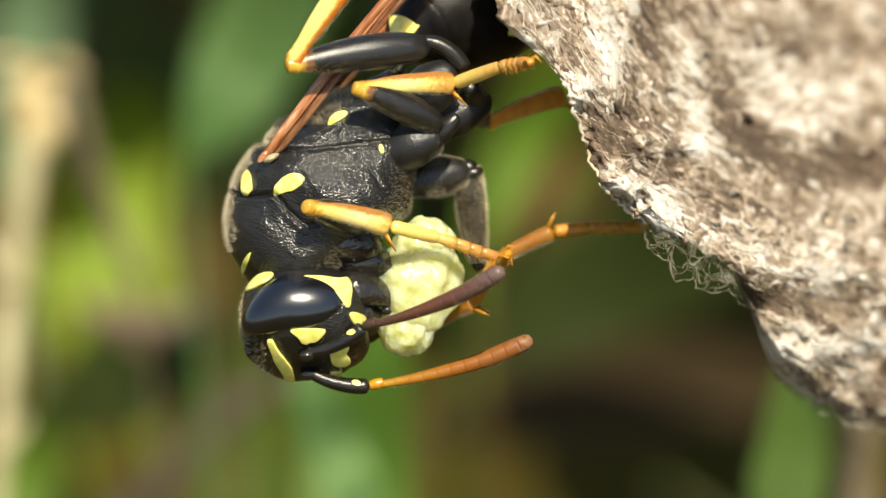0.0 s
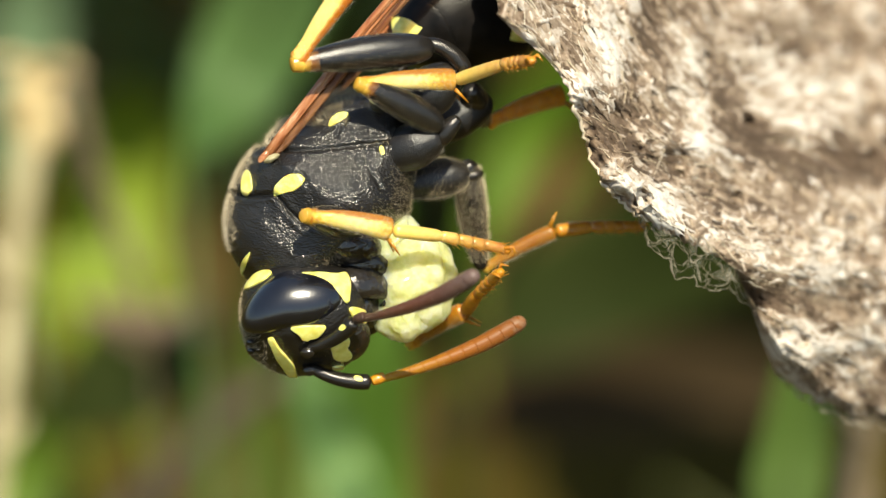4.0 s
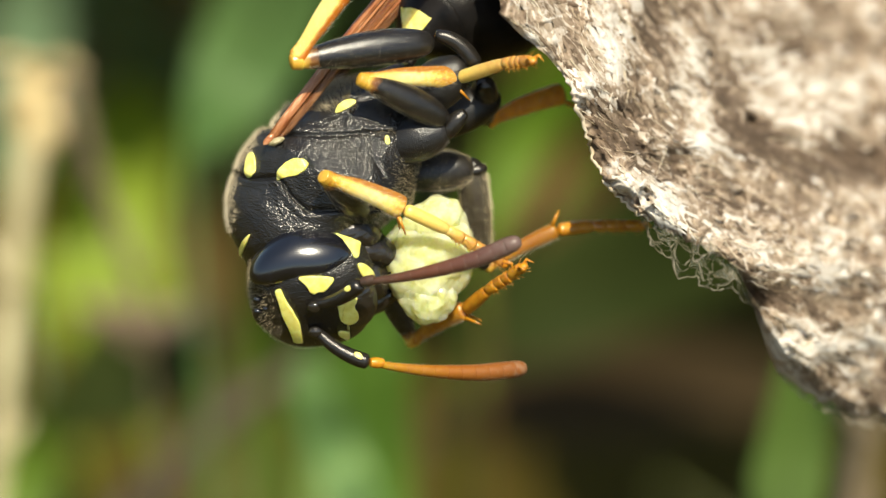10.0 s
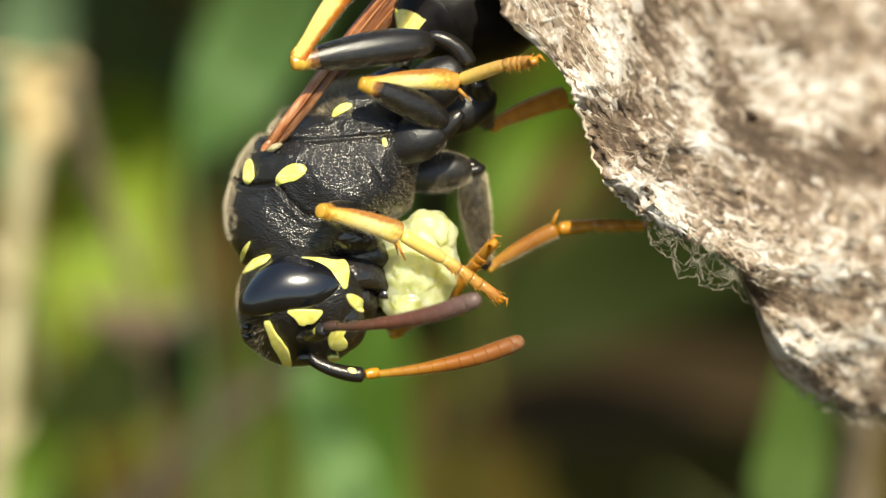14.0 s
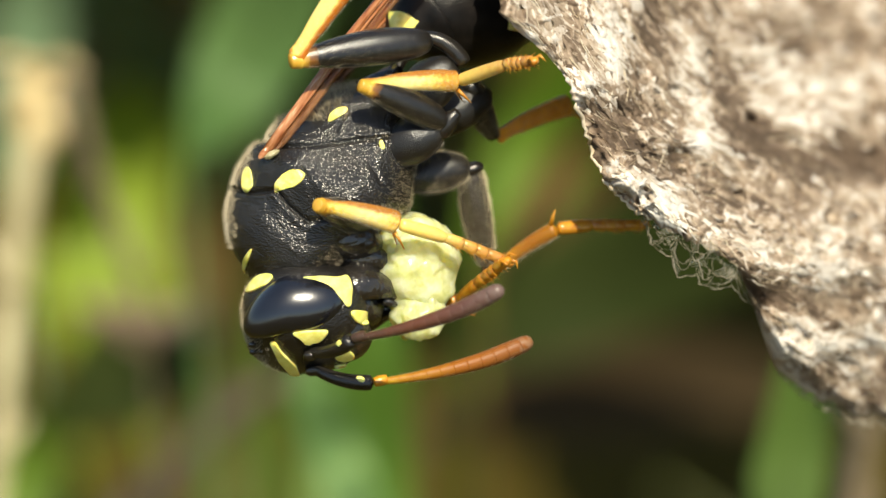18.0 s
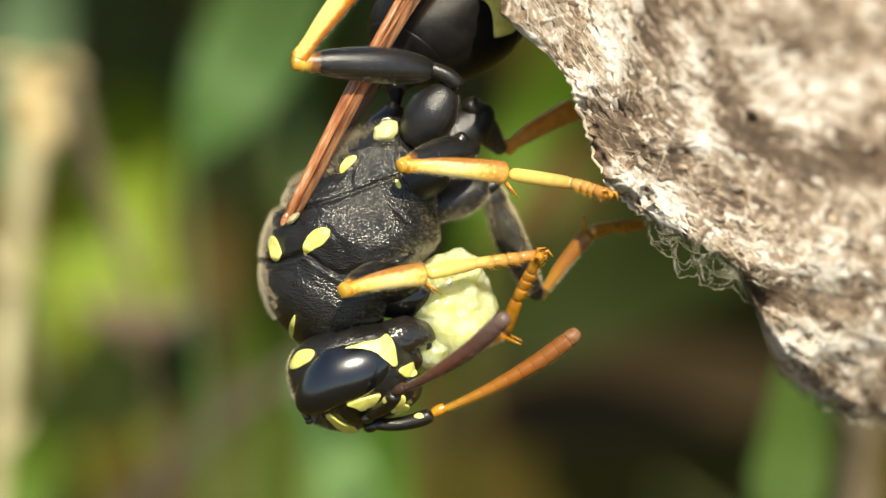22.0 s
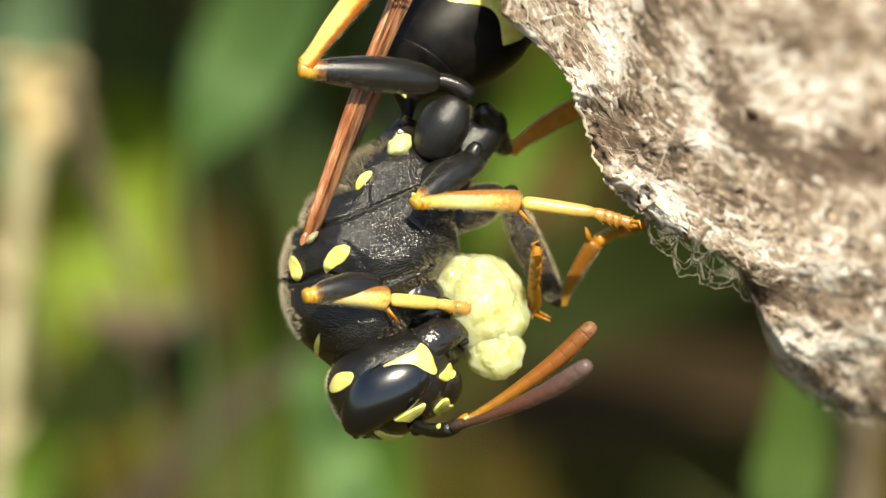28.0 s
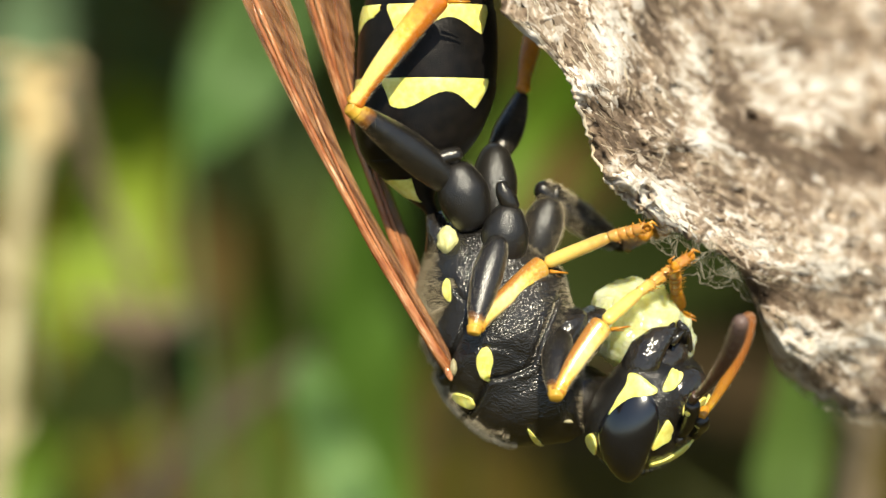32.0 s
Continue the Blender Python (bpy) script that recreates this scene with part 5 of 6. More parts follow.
def build_herb(x, y, height, spread, count, seed):
    """A leafy herb behind the nest, added out of view so that its crown shades the ground."""
    rnd = random.Random(seed)
    herb = thing("shade_herb", "unseen leafy herb added to shade the ground", "herb", Matrix.Translation((x, y, 0)), "herbs behind the nest")
    part("stem", tube([(0, 0, -0.004), (0.003, 0.002, height * 0.5), (0.001, -0.002, height)], [0.0018, 0.0015, 0.0008], 10), LEAF_OLIVE, herb, unit=1.0)
    for i in range(count):
        k = i * 2.39996
        z = height * (0.72 + 0.28 * i / count)
        r = spread * rnd.uniform(0.7, 1.1) * (1.1 - 0.5 * i / count)
        way = Vector((math.cos(k), math.sin(k), 0))
        pts = [Vector((0.001, 0, z)) + way * r * f + Vector((0, 0, 0.02 * math.sin(f * 2.6) - 0.012 * f)) for f in (0, 0.2, 0.4, 0.6, 0.8, 0.93, 1.0)]
        ws = [r * w for w in (0.03, 0.16, 0.26, 0.27, 0.19, 0.08, 0.005)]
        part("leaf", blade(bmesh.new(), pts, ws, Vector((0, 0, 1)), 0.15), LEAF_GREEN, herb, unit=1.0)


# unseen herbs, added only to darken the ground at the lower right
for hx, hy, hh, hs, hc in ((0.038, 0.20, 0.15, 0.056, 8), (0.10, 0.23, 0.16, 0.062, 11), (0.06, 0.30, 0.16, 0.060, 7), (0.012, 0.29, 0.15, 0.044, 7), (-0.012, 0.25, 0.15, 0.045, 9), (0.12, 0.33, 0.17, 0.068, 11)):
    build_herb(hx, hy, hh, hs, hc, abs(int(hx * 1000)))

# the stem that carries the nest, beside the view
support = thing("nest_stem", "dry brown stem that carries the nest", "stem", Matrix.Translation((0.022, 0.012, 0.0)))
part("stem", tube([(0, 0, -0.004), (0.0004, 0, 0.06), (-0.0004, 0.0005, 0.13), (0, 0, 0.23)], [0.0022, 0.002, 0.0018, 0.0015], 14, wobble=0.15), TWIG, support, unit=1.0)


# ---- what moves: rows of places in the picture plane, in units of U from its upper left corner ----
BODY = []
BODY += [(0.0, 440, 320, 596, 217), (0.5, 442, 322, 599, 219), (1.0, 447, 323, 603, 220), (1.5, 444, 315, 600, 217), (2.0, 453, 325, 606, 222), (2.5, 446, 322, 603, 220), (3.0, 447, 325, 605, 222), (3.5, 441, 323, 600, 220), (5.5, 438, 311, 596, 211), (6.0, 440, 288, 600, 198), (6.5, 444, 299, 602, 204), (7.0, 442, 297, 600, 202), (7.5, 433, 288, 594, 196), (8.0, 436, 286, 596, 193), (8.5, 440, 297, 599, 198), (9.0, 442, 300, 602, 202)]
BODY += [(9.5, 444, 303, 603, 208), (10.0, 447, 288, 606, 198), (10.5, 440, 288, 602, 198), (11.0, 441, 296, 600, 201), (11.5, 441, 299, 602, 204), (12.0, 446, 305, 605, 205), (12.5, 441, 302, 602, 205), (13.0, 442, 305, 602, 205), (13.5, 441, 300, 600, 201), (14.0, 444, 300, 605, 202), (14.5, 449, 305, 605, 204), (16.5, 449, 323, 597, 220), (17.0, 442, 311, 594, 211), (17.5, 441, 302, 596, 205), (18.0, 441, 314, 591, 214), (18.5, 449, 308, 597, 216)]
BODY += [(19.0, 461, 326, 606, 227), (19.5, 459, 326, 609, 225), (20.0, 461, 325, 614, 224), (20.5, 461, 328, 614, 224), (21.0, 464, 342, 614, 230), (21.5, 482, 412, 614, 277), (22.0, 488, 435, 617, 297), (22.5, 492, 440, 622, 305), (23.0, 492, 432, 625, 300), (23.5, 498, 436, 629, 303), (24.0, 498, 441, 631, 308), (24.5, 502, 458, 632, 320), (25.0, 522, 478, 645, 332), (25.5, 524, 476, 645, 332), (27.5, 536, 485, 658, 335), (28.0, 524, 470, 649, 320)]
BODY += [(28.5, 528, 469, 655, 323), (29.0, 536, 473, 660, 328), (29.5, 530, 466, 655, 323), (30.0, 534, 472, 657, 328), (30.5, 545, 482, 660, 334), (31.0, 637, 575, 690, 399), (31.5, 695, 583, 720, 400), (32.0, 816, 704, 796, 521)]
# eye centre, slant of the eye, turn of the face towards the lens
HEAD = [(0, 518, 545, 0, 35), (0.5, 524, 523, 2, 37), (1, 525, 528, 3, 38), (1.5, 503, 520, -2, 52), (2, 537, 545, 5, 30), (2.5, 514, 540, 0, 36), (3, 528, 540, 3, 32), (3.5, 520, 541, 2, 33)]
HEAD += [(5.5, 508, 537, 3, 34), (6, 510, 460, -2, 48), (6.5, 521, 484, 0, 48), (7, 517, 500, 0, 42), (7.5, 505, 495, -3, 42), (8, 503, 488, 2, 38), (8.5, 506, 502, 2, 38), (9, 500, 490, 3, 42), (9.5, 500, 508, -4, 46), (10, 533, 460, 0, 48), (10.5, 497, 505, 0, 42), (11, 508, 512, -1, 36), (11.5, 508, 511, 2, 36), (12, 525, 527, 5, 34)]
HEAD += [(12.5, 515, 525, -4, 30), (13, 507, 527, 0, 35), (13.5, 515, 535, 0, 36), (14, 513, 513, 0, 38), (14.5, 536, 497, 0, 44), (16.5, 536, 552, 0, 44), (17, 510, 537, 4, 38), (17.5, 510, 513, 2, 32), (18, 520, 547, 3, 28), (18.5, 533, 490, -4, 50), (19, 573, 497, -2, 50), (19.5, 531, 542, -2, 36), (20, 533, 545, 0, 28), (20.5, 536, 556, 2, 34), (21, 553, 562, 8, 32)]
HEAD += [(21.5, 600, 632, 10, 24), (22, 605, 670, 15, 18), (22.5, 620, 640, 6, 32), (23, 602, 648, 12, 22), (23.5, 622, 650, 12, 26), (24, 625, 655, 15, 22), (24.5, 643, 697, 15, 18), (25, 677, 693, 18, 18), (25.5, 675, 692, 18, 18), (27.5, 705, 722, 20, 12), (28, 680, 698, 25, 10), (28.5, 663, 680, 24, 18), (29, 683, 690, 26, 12)]
HEAD += [(29.5, 645, 710, 6, 20), (30, 685, 680, 14, 30), (30.5, 705, 700, 20, 12), (31, 893, 750, 40, 16), (31.5, 940, 740, 46, 20), (32, 1118, 766, 62, 22)]
# elbow and tip of the two antennae
ANTENNA = [(0, 645, 578, 886, 484, 665, 686, 945, 604), (0.5, 661, 557, 904, 482, 686, 666, 951, 574), (1, 615, 570, 850, 490, 672, 680, 943, 597), (1.5, 575, 537, 827, 512, 592, 698, 859, 718), (2, 650, 605, 912, 555, 672, 690, 948, 620), (2.5, 634, 605, 882, 562, 634, 700, 926, 686), (3, 640, 650, 905, 650, 675, 690, 948, 608), (3.5, 627, 562, 837, 483, 664, 685, 929, 587)]
ANTENNA += [(5.5, 637, 579, 854, 512, 661, 653, 916, 525), (6, 615, 495, 877, 437, 650, 632, 921, 565), (6.5, 654, 517, 906, 468, 679, 636, 938, 562), (7, 620, 530, 876, 445, 668, 660, 942, 618), (7.5, 640, 579, 882, 591, 575, 686, 882, 723), (8, 600, 562, 875, 510, 630, 682, 907, 690), (8.5, 620, 574, 874, 535, 651, 656, 929, 631), (9, 605, 540, 850, 478, 655, 655, 923, 604), (9.5, 575, 567, 835, 547, 599, 695, 879, 720)]
ANTENNA += [(10, 640, 500, 915, 432, 668, 650, 928, 655), (10.5, 604, 584, 884, 552, 617, 666, 896, 681), (11, 610, 580, 880, 538, 635, 685, 912, 648), (11.5, 636, 537, 882, 468, 659, 666, 936, 643), (12, 625, 580, 888, 497, 680, 660, 948, 553), (12.5, 620, 624, 882, 663, 627, 710, 887, 755), (13, 605, 600, 872, 553, 640, 690, 925, 680), (13.5, 600, 625, 815, 655, 661, 666, 926, 624), (14, 575, 580, 845, 533, 650, 665, 923, 607)]
ANTENNA += [(14.5, 666, 537, 931, 507, 679, 685, 946, 666), (16.5, 646, 574, 882, 453, 646, 715, 943, 740), (17, 590, 580, 840, 480, 655, 695, 925, 643), (17.5, 625, 587, 874, 564, 651, 673, 911, 666), (18, 625, 600, 885, 517, 665, 678, 938, 608), (18.5, 635, 512, 906, 500, 640, 670, 906, 690), (19, 690, 510, 940, 400, 735, 660, 993, 602), (19.5, 645, 583, 894, 481, 630, 737, 906, 776), (20, 630, 625, 898, 590, 640, 745, 913, 770)]
ANTENNA += [(20.5, 650, 611, 895, 570, 665, 709, 941, 678), (21, 660, 605, 902, 480, 730, 685, 980, 588), (21.5, 689, 700, 926, 540, 768, 729, 1024, 611), (22, 700, 695, 895, 565, 785, 730, 1045, 580), (22.5, 717, 630, 921, 441, 756, 737, 1044, 591), (23, 710, 695, 955, 590, 780, 757, 1022, 628), (23.5, 725, 680, 961, 512, 780, 747, 1040, 611), (24, 735, 690, 950, 540, 820, 735, 1043, 580), (24.5, 772, 729, 1008, 611, 831, 740, 1040, 583)]
ANTENNA += [(25, 780, 710, 998, 538, 855, 760, 1093, 625), (25.5, 785, 735, 1012, 591, 847, 760, 1083, 611), (27.5, 845, 768, 1032, 591, 855, 776, 1071, 544), (28, 800, 757, 1040, 650, 810, 752, 1092, 550), (28.5, 752, 709, 941, 500, 831, 740, 1067, 583), (29, 820, 680, 1005, 500, 880, 700, 1065, 515), (29.5, 760, 770, 1024, 670, 800, 780, 1055, 623), (30, 760, 660, 950, 510, 860, 760, 1080, 615)]
ANTENNA += [(30.5, 835, 745, 1032, 545, 835, 768, 1100, 571), (31, 1030, 740, 1200, 560, 1050, 715, 1215, 500), (31.5, 1085, 705, 1200, 500, 1090, 715, 1225, 540), (32, 1225, 710, 1315, 570, 1240, 740, 1330, 560)]
# knee, ankle and claws of the front leg on the lit side, and the middle of the food
FORE = [(0, 545, 368, 690, 400, 890, 450, 735, 505), (0.5, 535, 356, 686, 383, 884, 376, 748, 487), (1, 583, 365, 715, 398, 880, 425, 735, 490), (1.5, 600, 385, 740, 445, 914, 512, 753, 530), (2, 645, 355, 775, 410, 930, 430, 770, 500), (2.5, 612, 367, 745, 422, 919, 490, 742, 525), (3, 475, 435, 555, 560, 640, 680, 735, 540), (3.5, 540, 388, 695, 410, 862, 433, 728, 500)]
FORE += [(5.5, 545, 369, 695, 402, 847, 413, 718, 492), (6, 530, 263, 675, 305, 845, 310, 730, 465), (6.5, 575, 339, 716, 376, 900, 438, 760, 463), (7, 617, 355, 750, 410, 925, 505, 765, 485), (7.5, 611, 359, 745, 428, 919, 512, 755, 505), (8, 570, 370, 705, 415, 905, 510, 715, 500), (8.5, 572, 385, 705, 435, 887, 507, 715, 488), (9, 535, 290, 665, 330, 850, 370, 725, 470), (9.5, 619, 369, 755, 424, 909, 495, 758, 500)]
FORE += [(10, 575, 315, 715, 370, 860, 440, 755, 460), (10.5, 597, 376, 732, 440, 877, 545, 753, 512), (11, 568, 405, 705, 445, 845, 560, 750, 540), (11.5, 548, 386, 690, 420, 857, 460, 735, 507), (12, 560, 400, 700, 435, 860, 510, 740, 505), (12.5, 577, 443, 695, 525, 849, 625, 766, 540), (13, 588, 415, 715, 450, 935, 545, 765, 505), (13.5, 476, 410, 562, 530, 640, 650, 738, 500), (14, 570, 375, 710, 415, 880, 515, 730, 480)]
FORE += [(14.5, 617, 364, 753, 424, 870, 500, 760, 460), (16.5, 575, 384, 710, 424, 875, 480, 742, 500), (17, 570, 348, 700, 380, 900, 405, 725, 480), (17.5, 589, 336, 726, 378, 874, 450, 716, 475), (18, 565, 365, 700, 395, 885, 450, 730, 470), (18.5, 610, 330, 748, 380, 886, 465, 745, 485), (19, 615, 330, 745, 370, 850, 445, 795, 480), (19.5, 655, 362, 795, 410, 945, 453, 800, 515), (20, 615, 358, 750, 390, 930, 440, 790, 540)]
FORE += [(20.5, 587, 403, 727, 436, 902, 510, 745, 520), (21, 572, 400, 715, 420, 890, 480, 755, 515), (21.5, 630, 430, 775, 432, 945, 430, 782, 532), (22, 610, 515, 755, 485, 945, 445, 795, 550), (22.5, 658, 475, 807, 484, 985, 512, 850, 540), (23, 620, 530, 770, 555, 960, 590, 840, 565), (23.5, 680, 470, 823, 481, 985, 468, 820, 545), (24, 605, 485, 740, 455, 925, 430, 815, 565), (24.5, 625, 524, 775, 512, 965, 473, 815, 571)]
FORE += [(25, 695, 500, 835, 480, 1025, 500, 880, 575), (25.5, 595, 524, 745, 514, 900, 544, 855, 580), (27.5, 669, 563, 815, 532, 985, 504, 874, 580), (28, 545, 525, 685, 530, 850, 545, 850, 540), (28.5, 722, 465, 868, 465, 1030, 512, 885, 552), (29, 705, 525, 845, 495, 1030, 510, 880, 550), (29.5, 622, 650, 768, 662, 920, 725, 886, 600), (30, 700, 490, 830, 475, 1010, 455, 885, 590)]
FORE += [(30.5, 675, 510, 815, 495, 1000, 495, 868, 582), (31, 750, 645, 860, 560, 1030, 455, 960, 570), (31.5, 838, 652, 935, 550, 1070, 432, 1010, 550), (32, 985, 700, 1070, 570, 1170, 485, 1130, 580)]
# where the two smaller lobes of the food lie from its middle
LOBES = [(0, 12, -66, -12, 66), (1, -20, -56, 48, 46), (2, 0, -54, 10, 46), (3, -38, -74, -38, 58), (6, -38, -54, 18, 38), (7, 2, -66, 10, 42), (8, 44, -70, -28, 12), (9, -18, -56, 0, 54), (10, 12, -56, 0, 54), (11, 40, -50, -30, 38), (12, 20, -64, 8, 46), (13, 40, -46, -38, 28)]
LOBES += [(14, 20, -54, -10, 40), (17, 2, -46, -10, 72), (18, -22, -36, 10, 82), (19, 10, -54, 2, 66), (20, 18, -30, -28, 36), (21, 18, -54, -18, 78), (22, 2, -54, -28, 46), (23, 10, -56, -30, 54), (24, -30, -22, 10, 64), (25, 2, -50, 18, 54), (28, -36, -34, 24, 80), (29, 18, -54, -38, 54), (30, -10, -46, 10, 66)]
LOBES += [(30.5, 10, -78, -8, 66), (31, -30, -44, 70, 46), (31.5, -18, -30, 54, 64), (32, -46, -4, 54, 12)]
# how far the mouth points away from the lens, in degrees
DIP = [(0, 0), (30.5, 0), (31, -6), (31.5, -22), (32, -22)]
# knee and claws of the front leg behind the food
FORE_FAR = [(0, 745, 590, 890, 445), (1, 735, 600, 890, 470), (2, 750, 610, 930, 510), (3, 760, 610, 890, 500), (6, 670, 605, 850, 430), (7, 700, 610, 920, 500), (8, 690, 610, 890, 490), (9, 710, 590, 880, 440), (10, 730, 605, 920, 465), (11, 740, 600, 890, 440), (12, 740, 570, 880, 430), (13, 740, 590, 930, 550), (14, 700, 590, 865, 425), (17, 725, 600, 890, 450), (18, 720, 590, 890, 455)]
FORE_FAR += [(19, 765, 650, 930, 500), (20, 665, 670, 805, 690), (21, 790, 600, 915, 470), (22, 800, 640, 945, 450), (23, 830, 640, 1015, 555), (24, 815, 640, 975, 540), (25, 880, 650, 1055, 570), (28, 850, 600, 940, 445), (29, 880, 630, 1030, 510), (30, 885, 640, 1010, 490), (31, 930, 600, 1035, 450), (32, 1100, 600, 1185, 475)]
# knee, ankle and foot of the middle legs
MID = [(0, 632, 158, 805, 148, 935, 100), (3.5, 636, 155, 808, 145, 938, 98), (6, 636, 130, 808, 132, 938, 95), (8, 636, 135, 808, 135, 938, 97), (12, 645, 150, 815, 142, 942, 98), (17, 642, 150, 812, 142, 942, 98), (21, 645, 165, 815, 148, 945, 98), (21.3, 650, 240, 840, 225, 960, 180), (21.5, 717, 280, 907, 296, 1070, 325), (22, 712, 294, 902, 308, 1080, 335), (24.5, 722, 306, 908, 315, 1085, 340)]
MID += [(25, 735, 350, 922, 353, 1130, 388), (30.5, 738, 368, 926, 362, 1130, 388), (31, 768, 465, 945, 402, 1120, 382), (31.5, 790, 490, 951, 412, 1120, 384), (32, 840, 585, 965, 466, 1145, 392)]
MID_FAR = [(0, 850, 480, 985, 408, 1135, 393), (12, 860, 478, 990, 406, 1138, 390), (17, 860, 480, 985, 404, 1138, 390), (18.5, 870, 490, 985, 406, 1138, 390), (19, 915, 535, 1025, 428, 1138, 388), (21, 925, 520, 1035, 415, 1138, 388), (22, 955, 530, 1045, 412, 1138, 388), (24, 985, 535, 1048, 415, 1138, 388), (28, 993, 542, 1055, 428, 1138, 388), (30.5, 1010, 545, 1062, 425, 1138, 388)]
MID_FAR += [(31, 1070, 425, 1110, 408, 1150, 390), (31.5, 1090, 360, 1120, 385, 1160, 395), (32, 1108, 440, 1140, 415, 1175, 400)]
# knee and ankle of the hind legs
HIND = [(0, 514, 116, 640, -60), (3, 524, 120, 650, -56), (6, 519, 102, 645, -68), (9, 520, 108, 646, -66), (12, 524, 113, 650, -62), (18, 520, 108, 646, -66), (20, 532, 120, 658, -55), (21, 526, 113, 655, -60), (21.5, 520, 106, 655, -70), (23, 532, 122, 670, -50), (25, 543, 132, 680, -45), (28, 535, 124, 674, -50), (30, 548, 128, 685, -48), (31, 532, 118, 680, -40), (31.5, 528, 115, 690, -35), (32, 622, 192, 780, -10)]
HIND_FAR = [(0, 860, 222, 1010, 165), (12, 860, 218, 1010, 160), (19, 880, 250, 1020, 185), (21.5, 890, 268, 1030, 185), (28, 900, 270, 1030, 185), (30.5, 905, 275, 1035, 190), (31, 910, 268, 1040, 190), (31.5, 905, 150, 945, 60), (32, 925, 165, 955, 40)]
# where the folded wings and the abdomen point, in degrees
WING = [(0, 53), (6, 52), (12, 53), (19, 54), (21, 56), (21.5, 63), (23, 65), (25, 69), (28, 71), (30.5, 73), (31, 94), (31.5, 103), (32, 121)]
ABDOMEN = [(0, 40), (6, 38), (12, 39), (19, 41), (21, 42), (21.5, 54), (23, 56), (25, 57), (30.5, 58), (31, 64), (31.5, 76), (32, 90)]
# slight sway of the nest
NEST_DRIFT = [(0, -7, 7), (1, -5, 6), (1.5, -8, 1), (3, -5, 4), (6, -7, 2), (7, -4, 4), (8.5, -5, -1), (9, -2, 2), (12, 0, 2), (17, -2, 1), (21, 0, -3), (22, 0, 1), (25, 0, -1), (28, 0, -1), (32, 0, -2)]


def at(rows, t):
    """The values of a table at t seconds."""
    before = [r for r in rows if r[0] <= t][-1]
    after = [r for r in rows if r[0] >= t][0]
    f = 0 if after[0] == before[0] else (t - before[0]) / (after[0] - before[0])
    return [a + (b - a) * f for a, b in zip(before[1:], after[1:])]


def reach(a, x, y, length, sign, most=1e9):
    """The end of a stiff piece that starts at a and shows at (x, y)."""
    b = plane(x, y, a.y)
    flat = (b - a).length
    d = a.y + sign * min(most, math.sqrt(max(0.0, length * length - flat * flat)))
    b = plane(x, y, d)
    return a + (b - a).normalized() * length


def body_pose(t):
    cx, cy, ax, ay = at(BODY, t)
    turn = math.degrees(math.atan2(cy - ay, ax - cx)) - 33.4
    return Matrix.Translation(plane(cx, cy) * U) @ pose(0, 0, 0, 0, -turn, 0)


def on_body(m, x, y, d):
    """A point of the thorax, given as it lies at rest."""
    return (m @ Vector(((x - 440) * U, d * U, (320 - y) * U))) / U


def head_pose(t):
    ex, ey, slant, turn = at(HEAD, t)
    m = pose(0, 0, 0, 0, -slant, 0) @ pose(0, 0, 0, 0, 0, at(DIP, t)[0]) @ pose(0, 0, 0, -turn, 0, 0)
    eye = m.to_3x3() @ EYE
    return Matrix.Translation((plane(ex, ey, eye.y - 22) - eye) * U) @ m


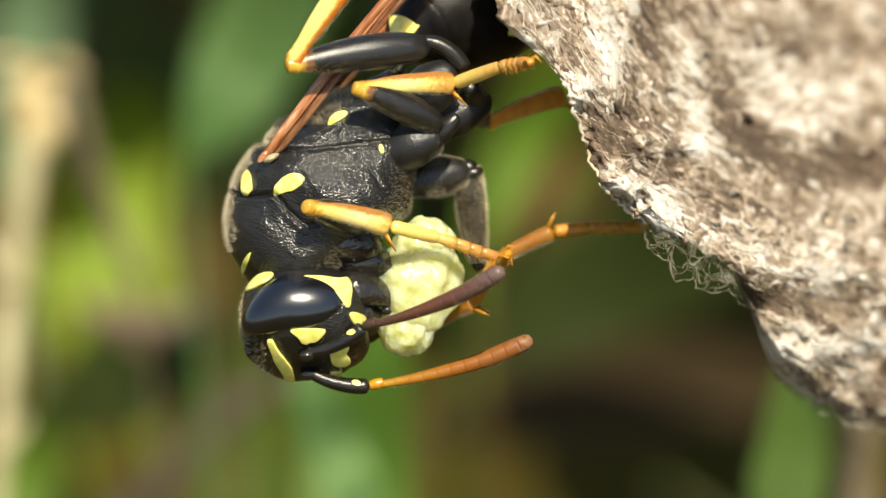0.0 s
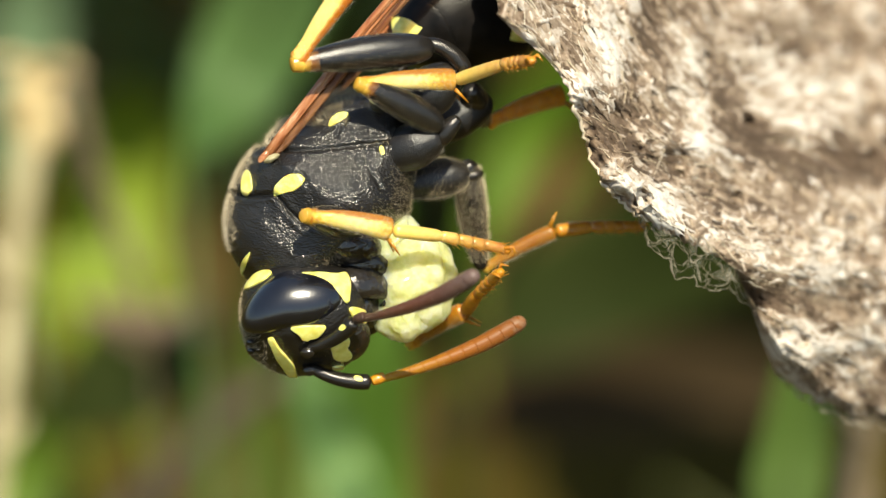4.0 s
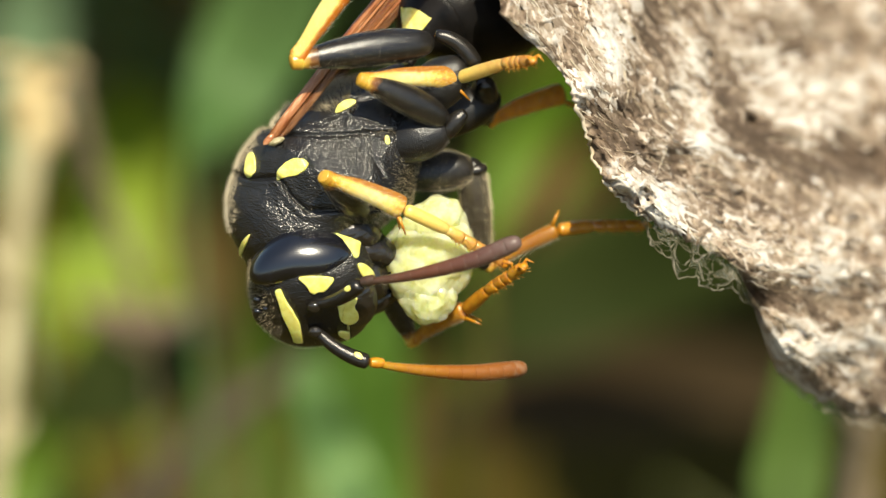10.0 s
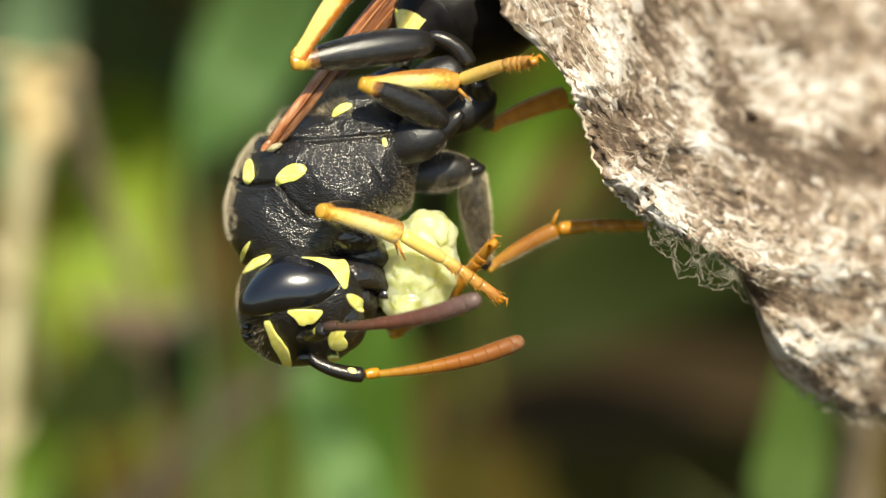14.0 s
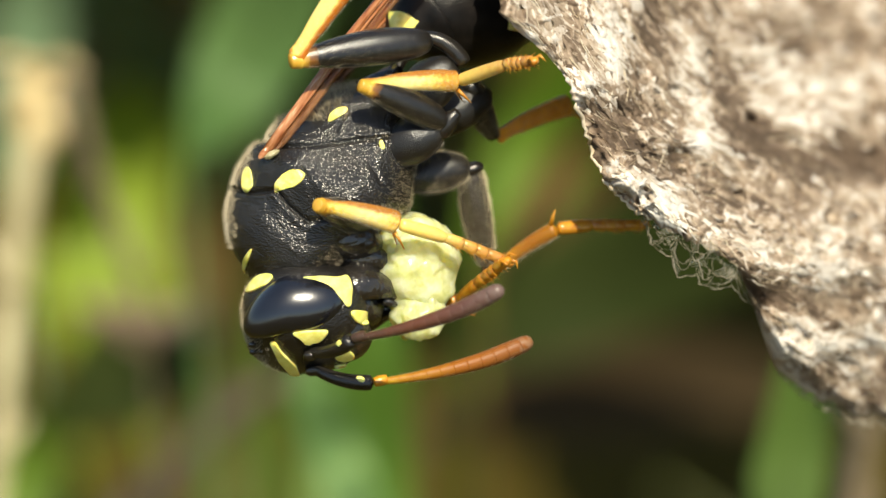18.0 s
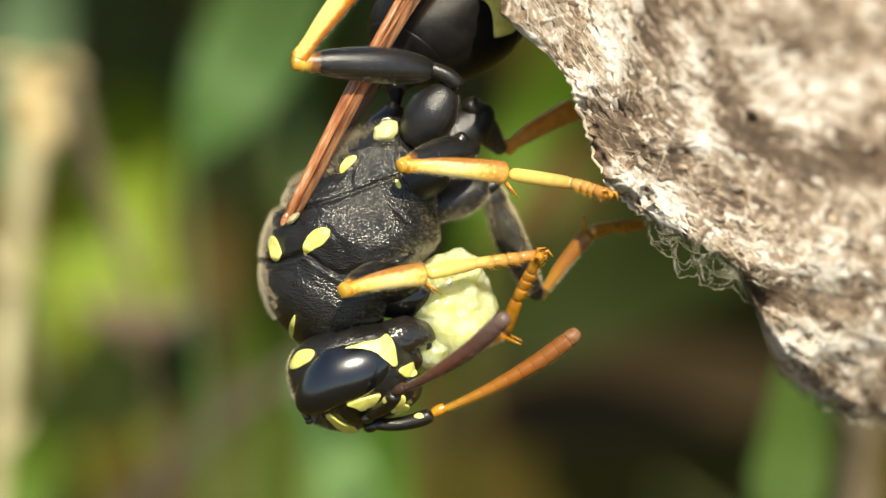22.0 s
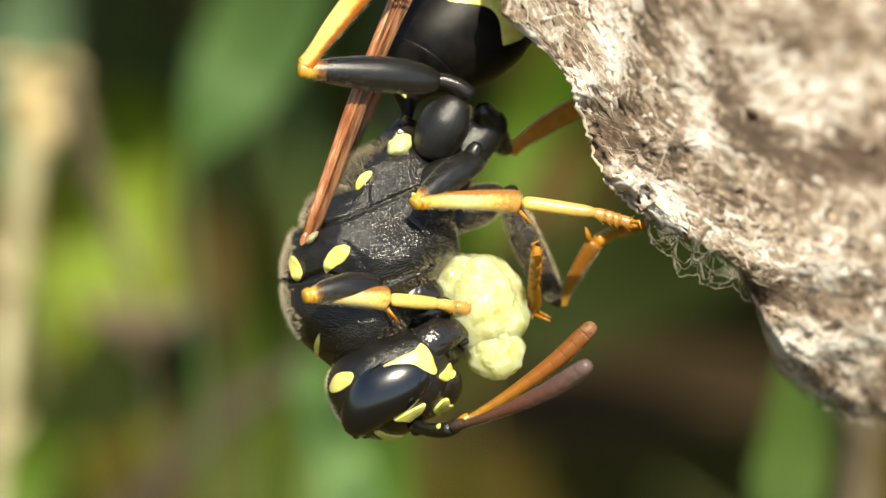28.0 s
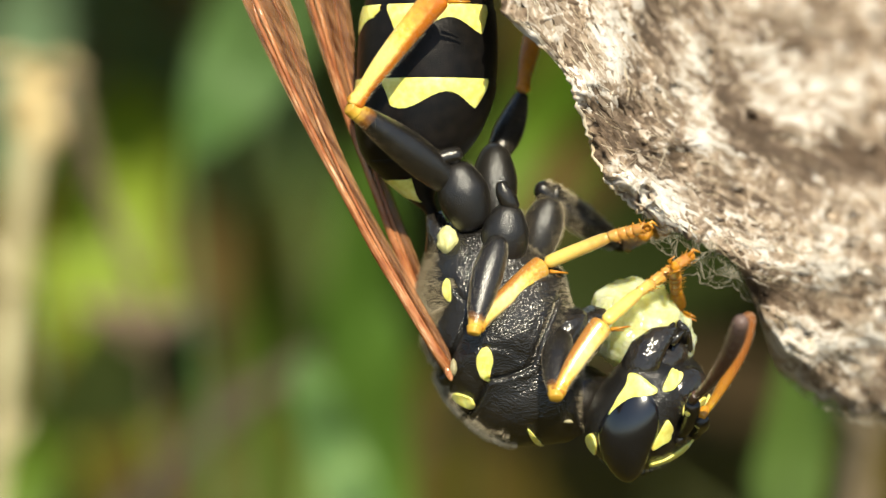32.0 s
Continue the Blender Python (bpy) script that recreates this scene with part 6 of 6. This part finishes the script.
def motions():
    times = sorted({i * 0.5 for i in range(65)} | {21.3})
    rows = {part: [] for part in MOVING.values()}

    def put(name, t, m):
        rows[MOVING[name]].append((t, m))

    for t in times:
        body, skull = body_pose(t), head_pose(t)
        put("thorax", t, body)
        put("head", t, skull)
        # antennae
        n = at(ANTENNA, t)
        for name, side, (ex, ey, tx, ty), sign in (("near", -1, n[:4], -0.4), ("far", 1, n[4:], 0.4)):
            root = (skull @ (Vector((SOCKET.x, SOCKET.y * side, SOCKET.z)) * U)) / U
            elbow = reach(root, ex, ey, 112, -1)
            tip = reach(elbow, tx, ty, 292, sign and (-1 if side < 0 else 1))
            put("scape_" + name, t, aim(root, elbow))
            put("flagellum_" + name, t, aim(elbow, tip))
        # front legs and food
        kx, ky, ax, ay, tx, ty, fx, fy = at(FORE, t)
        knee = plane(kx, ky, -195)
        ankle = reach(knee, ax, ay, 158, 1, 70)
        put("fore_tibia_near", t, aim(knee, ankle))
        put("fore_tarsus_near", t, aim(ankle, reach(ankle, tx, ty, 225, 1, 75)))
        put("fore_femur_near", t, aim(knee, on_body(body, 655, 410, -60)))
        knee2 = plane(*at(FORE_FAR, t)[:2], 150)
        tx, ty = at(FORE_FAR, t)[2:]
        ankle2 = reach(knee2, knee2.x + 784 + 95, 441 - knee2.z - 60, 150, -1)
        put("fore_tibia_far", t, aim(knee2, ankle2))
        put("fore_tarsus_far", t, aim(ankle2, reach(ankle2, tx, ty, 190, -1)))
        put("fore_femur_far", t, aim(knee2, on_body(body, 655, 440, 60)))
        slant, turn = at(HEAD, t)[2:]
        put("food", t, Matrix.Translation(plane(fx, fy, 15) * U))
        put("pulp", t, pose(0, 0, 0, 14 * math.sin(t * 1.9), slant * -1.0 + 24 * math.sin(t * 1.3), 25 * math.sin(t * 0.7)))
        ux, uy, lx, ly = at(LOBES, t)
        put("upper_lobe", t, pose(ux * U, -10 * U, -uy * U, 20 * math.sin(t * 1.1), 30 * math.sin(t * 0.9), 0))
        put("lower_lobe", t, pose(lx * U, -14 * U, -ly * U, 20 * math.cos(t * 1.2), 30 * math.cos(t * 0.8), 0))
        # middle legs
        kx, ky, ax, ay, tx, ty = at(MID, t)
        knee = plane(kx, ky, -165)
        ankle = reach(knee, ax, ay, 192, 1)
        put("mid_tibia_near", t, aim(knee, ankle))
        put("mid_tarsus_near", t, aim(ankle, reach(ankle, tx, ty, 205, -1)))
        put("mid_femur_near", t, aim(knee, on_body(body, 800, 235, -70)))
        kx, ky, ax, ay, tx, ty = at(MID_FAR, t)
        knee = plane(kx, ky, 120)
        ankle = reach(knee, ax, ay, 150, -1)
        put("mid_tibia_far", t, aim(knee, ankle))
        put("mid_tarsus_far", t, aim(ankle, reach(ankle, tx, ty, 165, 1)))
        put("mid_femur_far", t, aim(knee, on_body(body, 832, 305, 60)))
        put("mid_link_far", t, aim(on_body(body, 832, 305, 60), knee))
        # hind legs
        kx, ky, ax, ay = at(HIND, t)
        knee = plane(kx, ky, -165)
        put("hind_tibia_near", t, aim(knee, plane(ax, ay, -190)))
        put("hind_femur_near", t, aim(knee, on_body(body, 774, 84, -80)))
        kx, ky, ax, ay = at(HIND_FAR, t)
        knee = plane(kx, ky, 150)
        put("hind_tibia_far", t, aim(knee, plane(ax, ay, 210)))
        put("hind_femur_far", t, aim(knee, on_body(body, 845, 180, 80)))
        # wings and abdomen
        for name, d, spread in (("wing_near", -92, 0), ("wing_far", 62, -8)):
            root = on_body(body, 472, 283, d)
            turn = at(WING, t)[0] + (spread if t > 30.6 else spread * 0.3)
            put(name, t, Matrix.Translation(root * U) @ pose(0, 0, 0, 0, -turn, 0))
        put("abdomen", t, Matrix.Translation(on_body(body, 700, 134, 12) * U) @ pose(0, 0, 0, 0, -at(ABDOMEN, t)[0], 0) @ pose(0, 0, 0, 0, 0, max(0, 90 - at(ABDOMEN, t)[0]) * 0.7))
        dx, dy = at(NEST_DRIFT, t)
        put("nest", t, BASE @ Matrix.Translation(plane(784 + dx, 441 + dy) * U))
    for part, r in rows.items():
        if part == MOVING["food"]:
            r = [(t, BASE @ m) for t, m in r]
        walk(part, r)


motions()
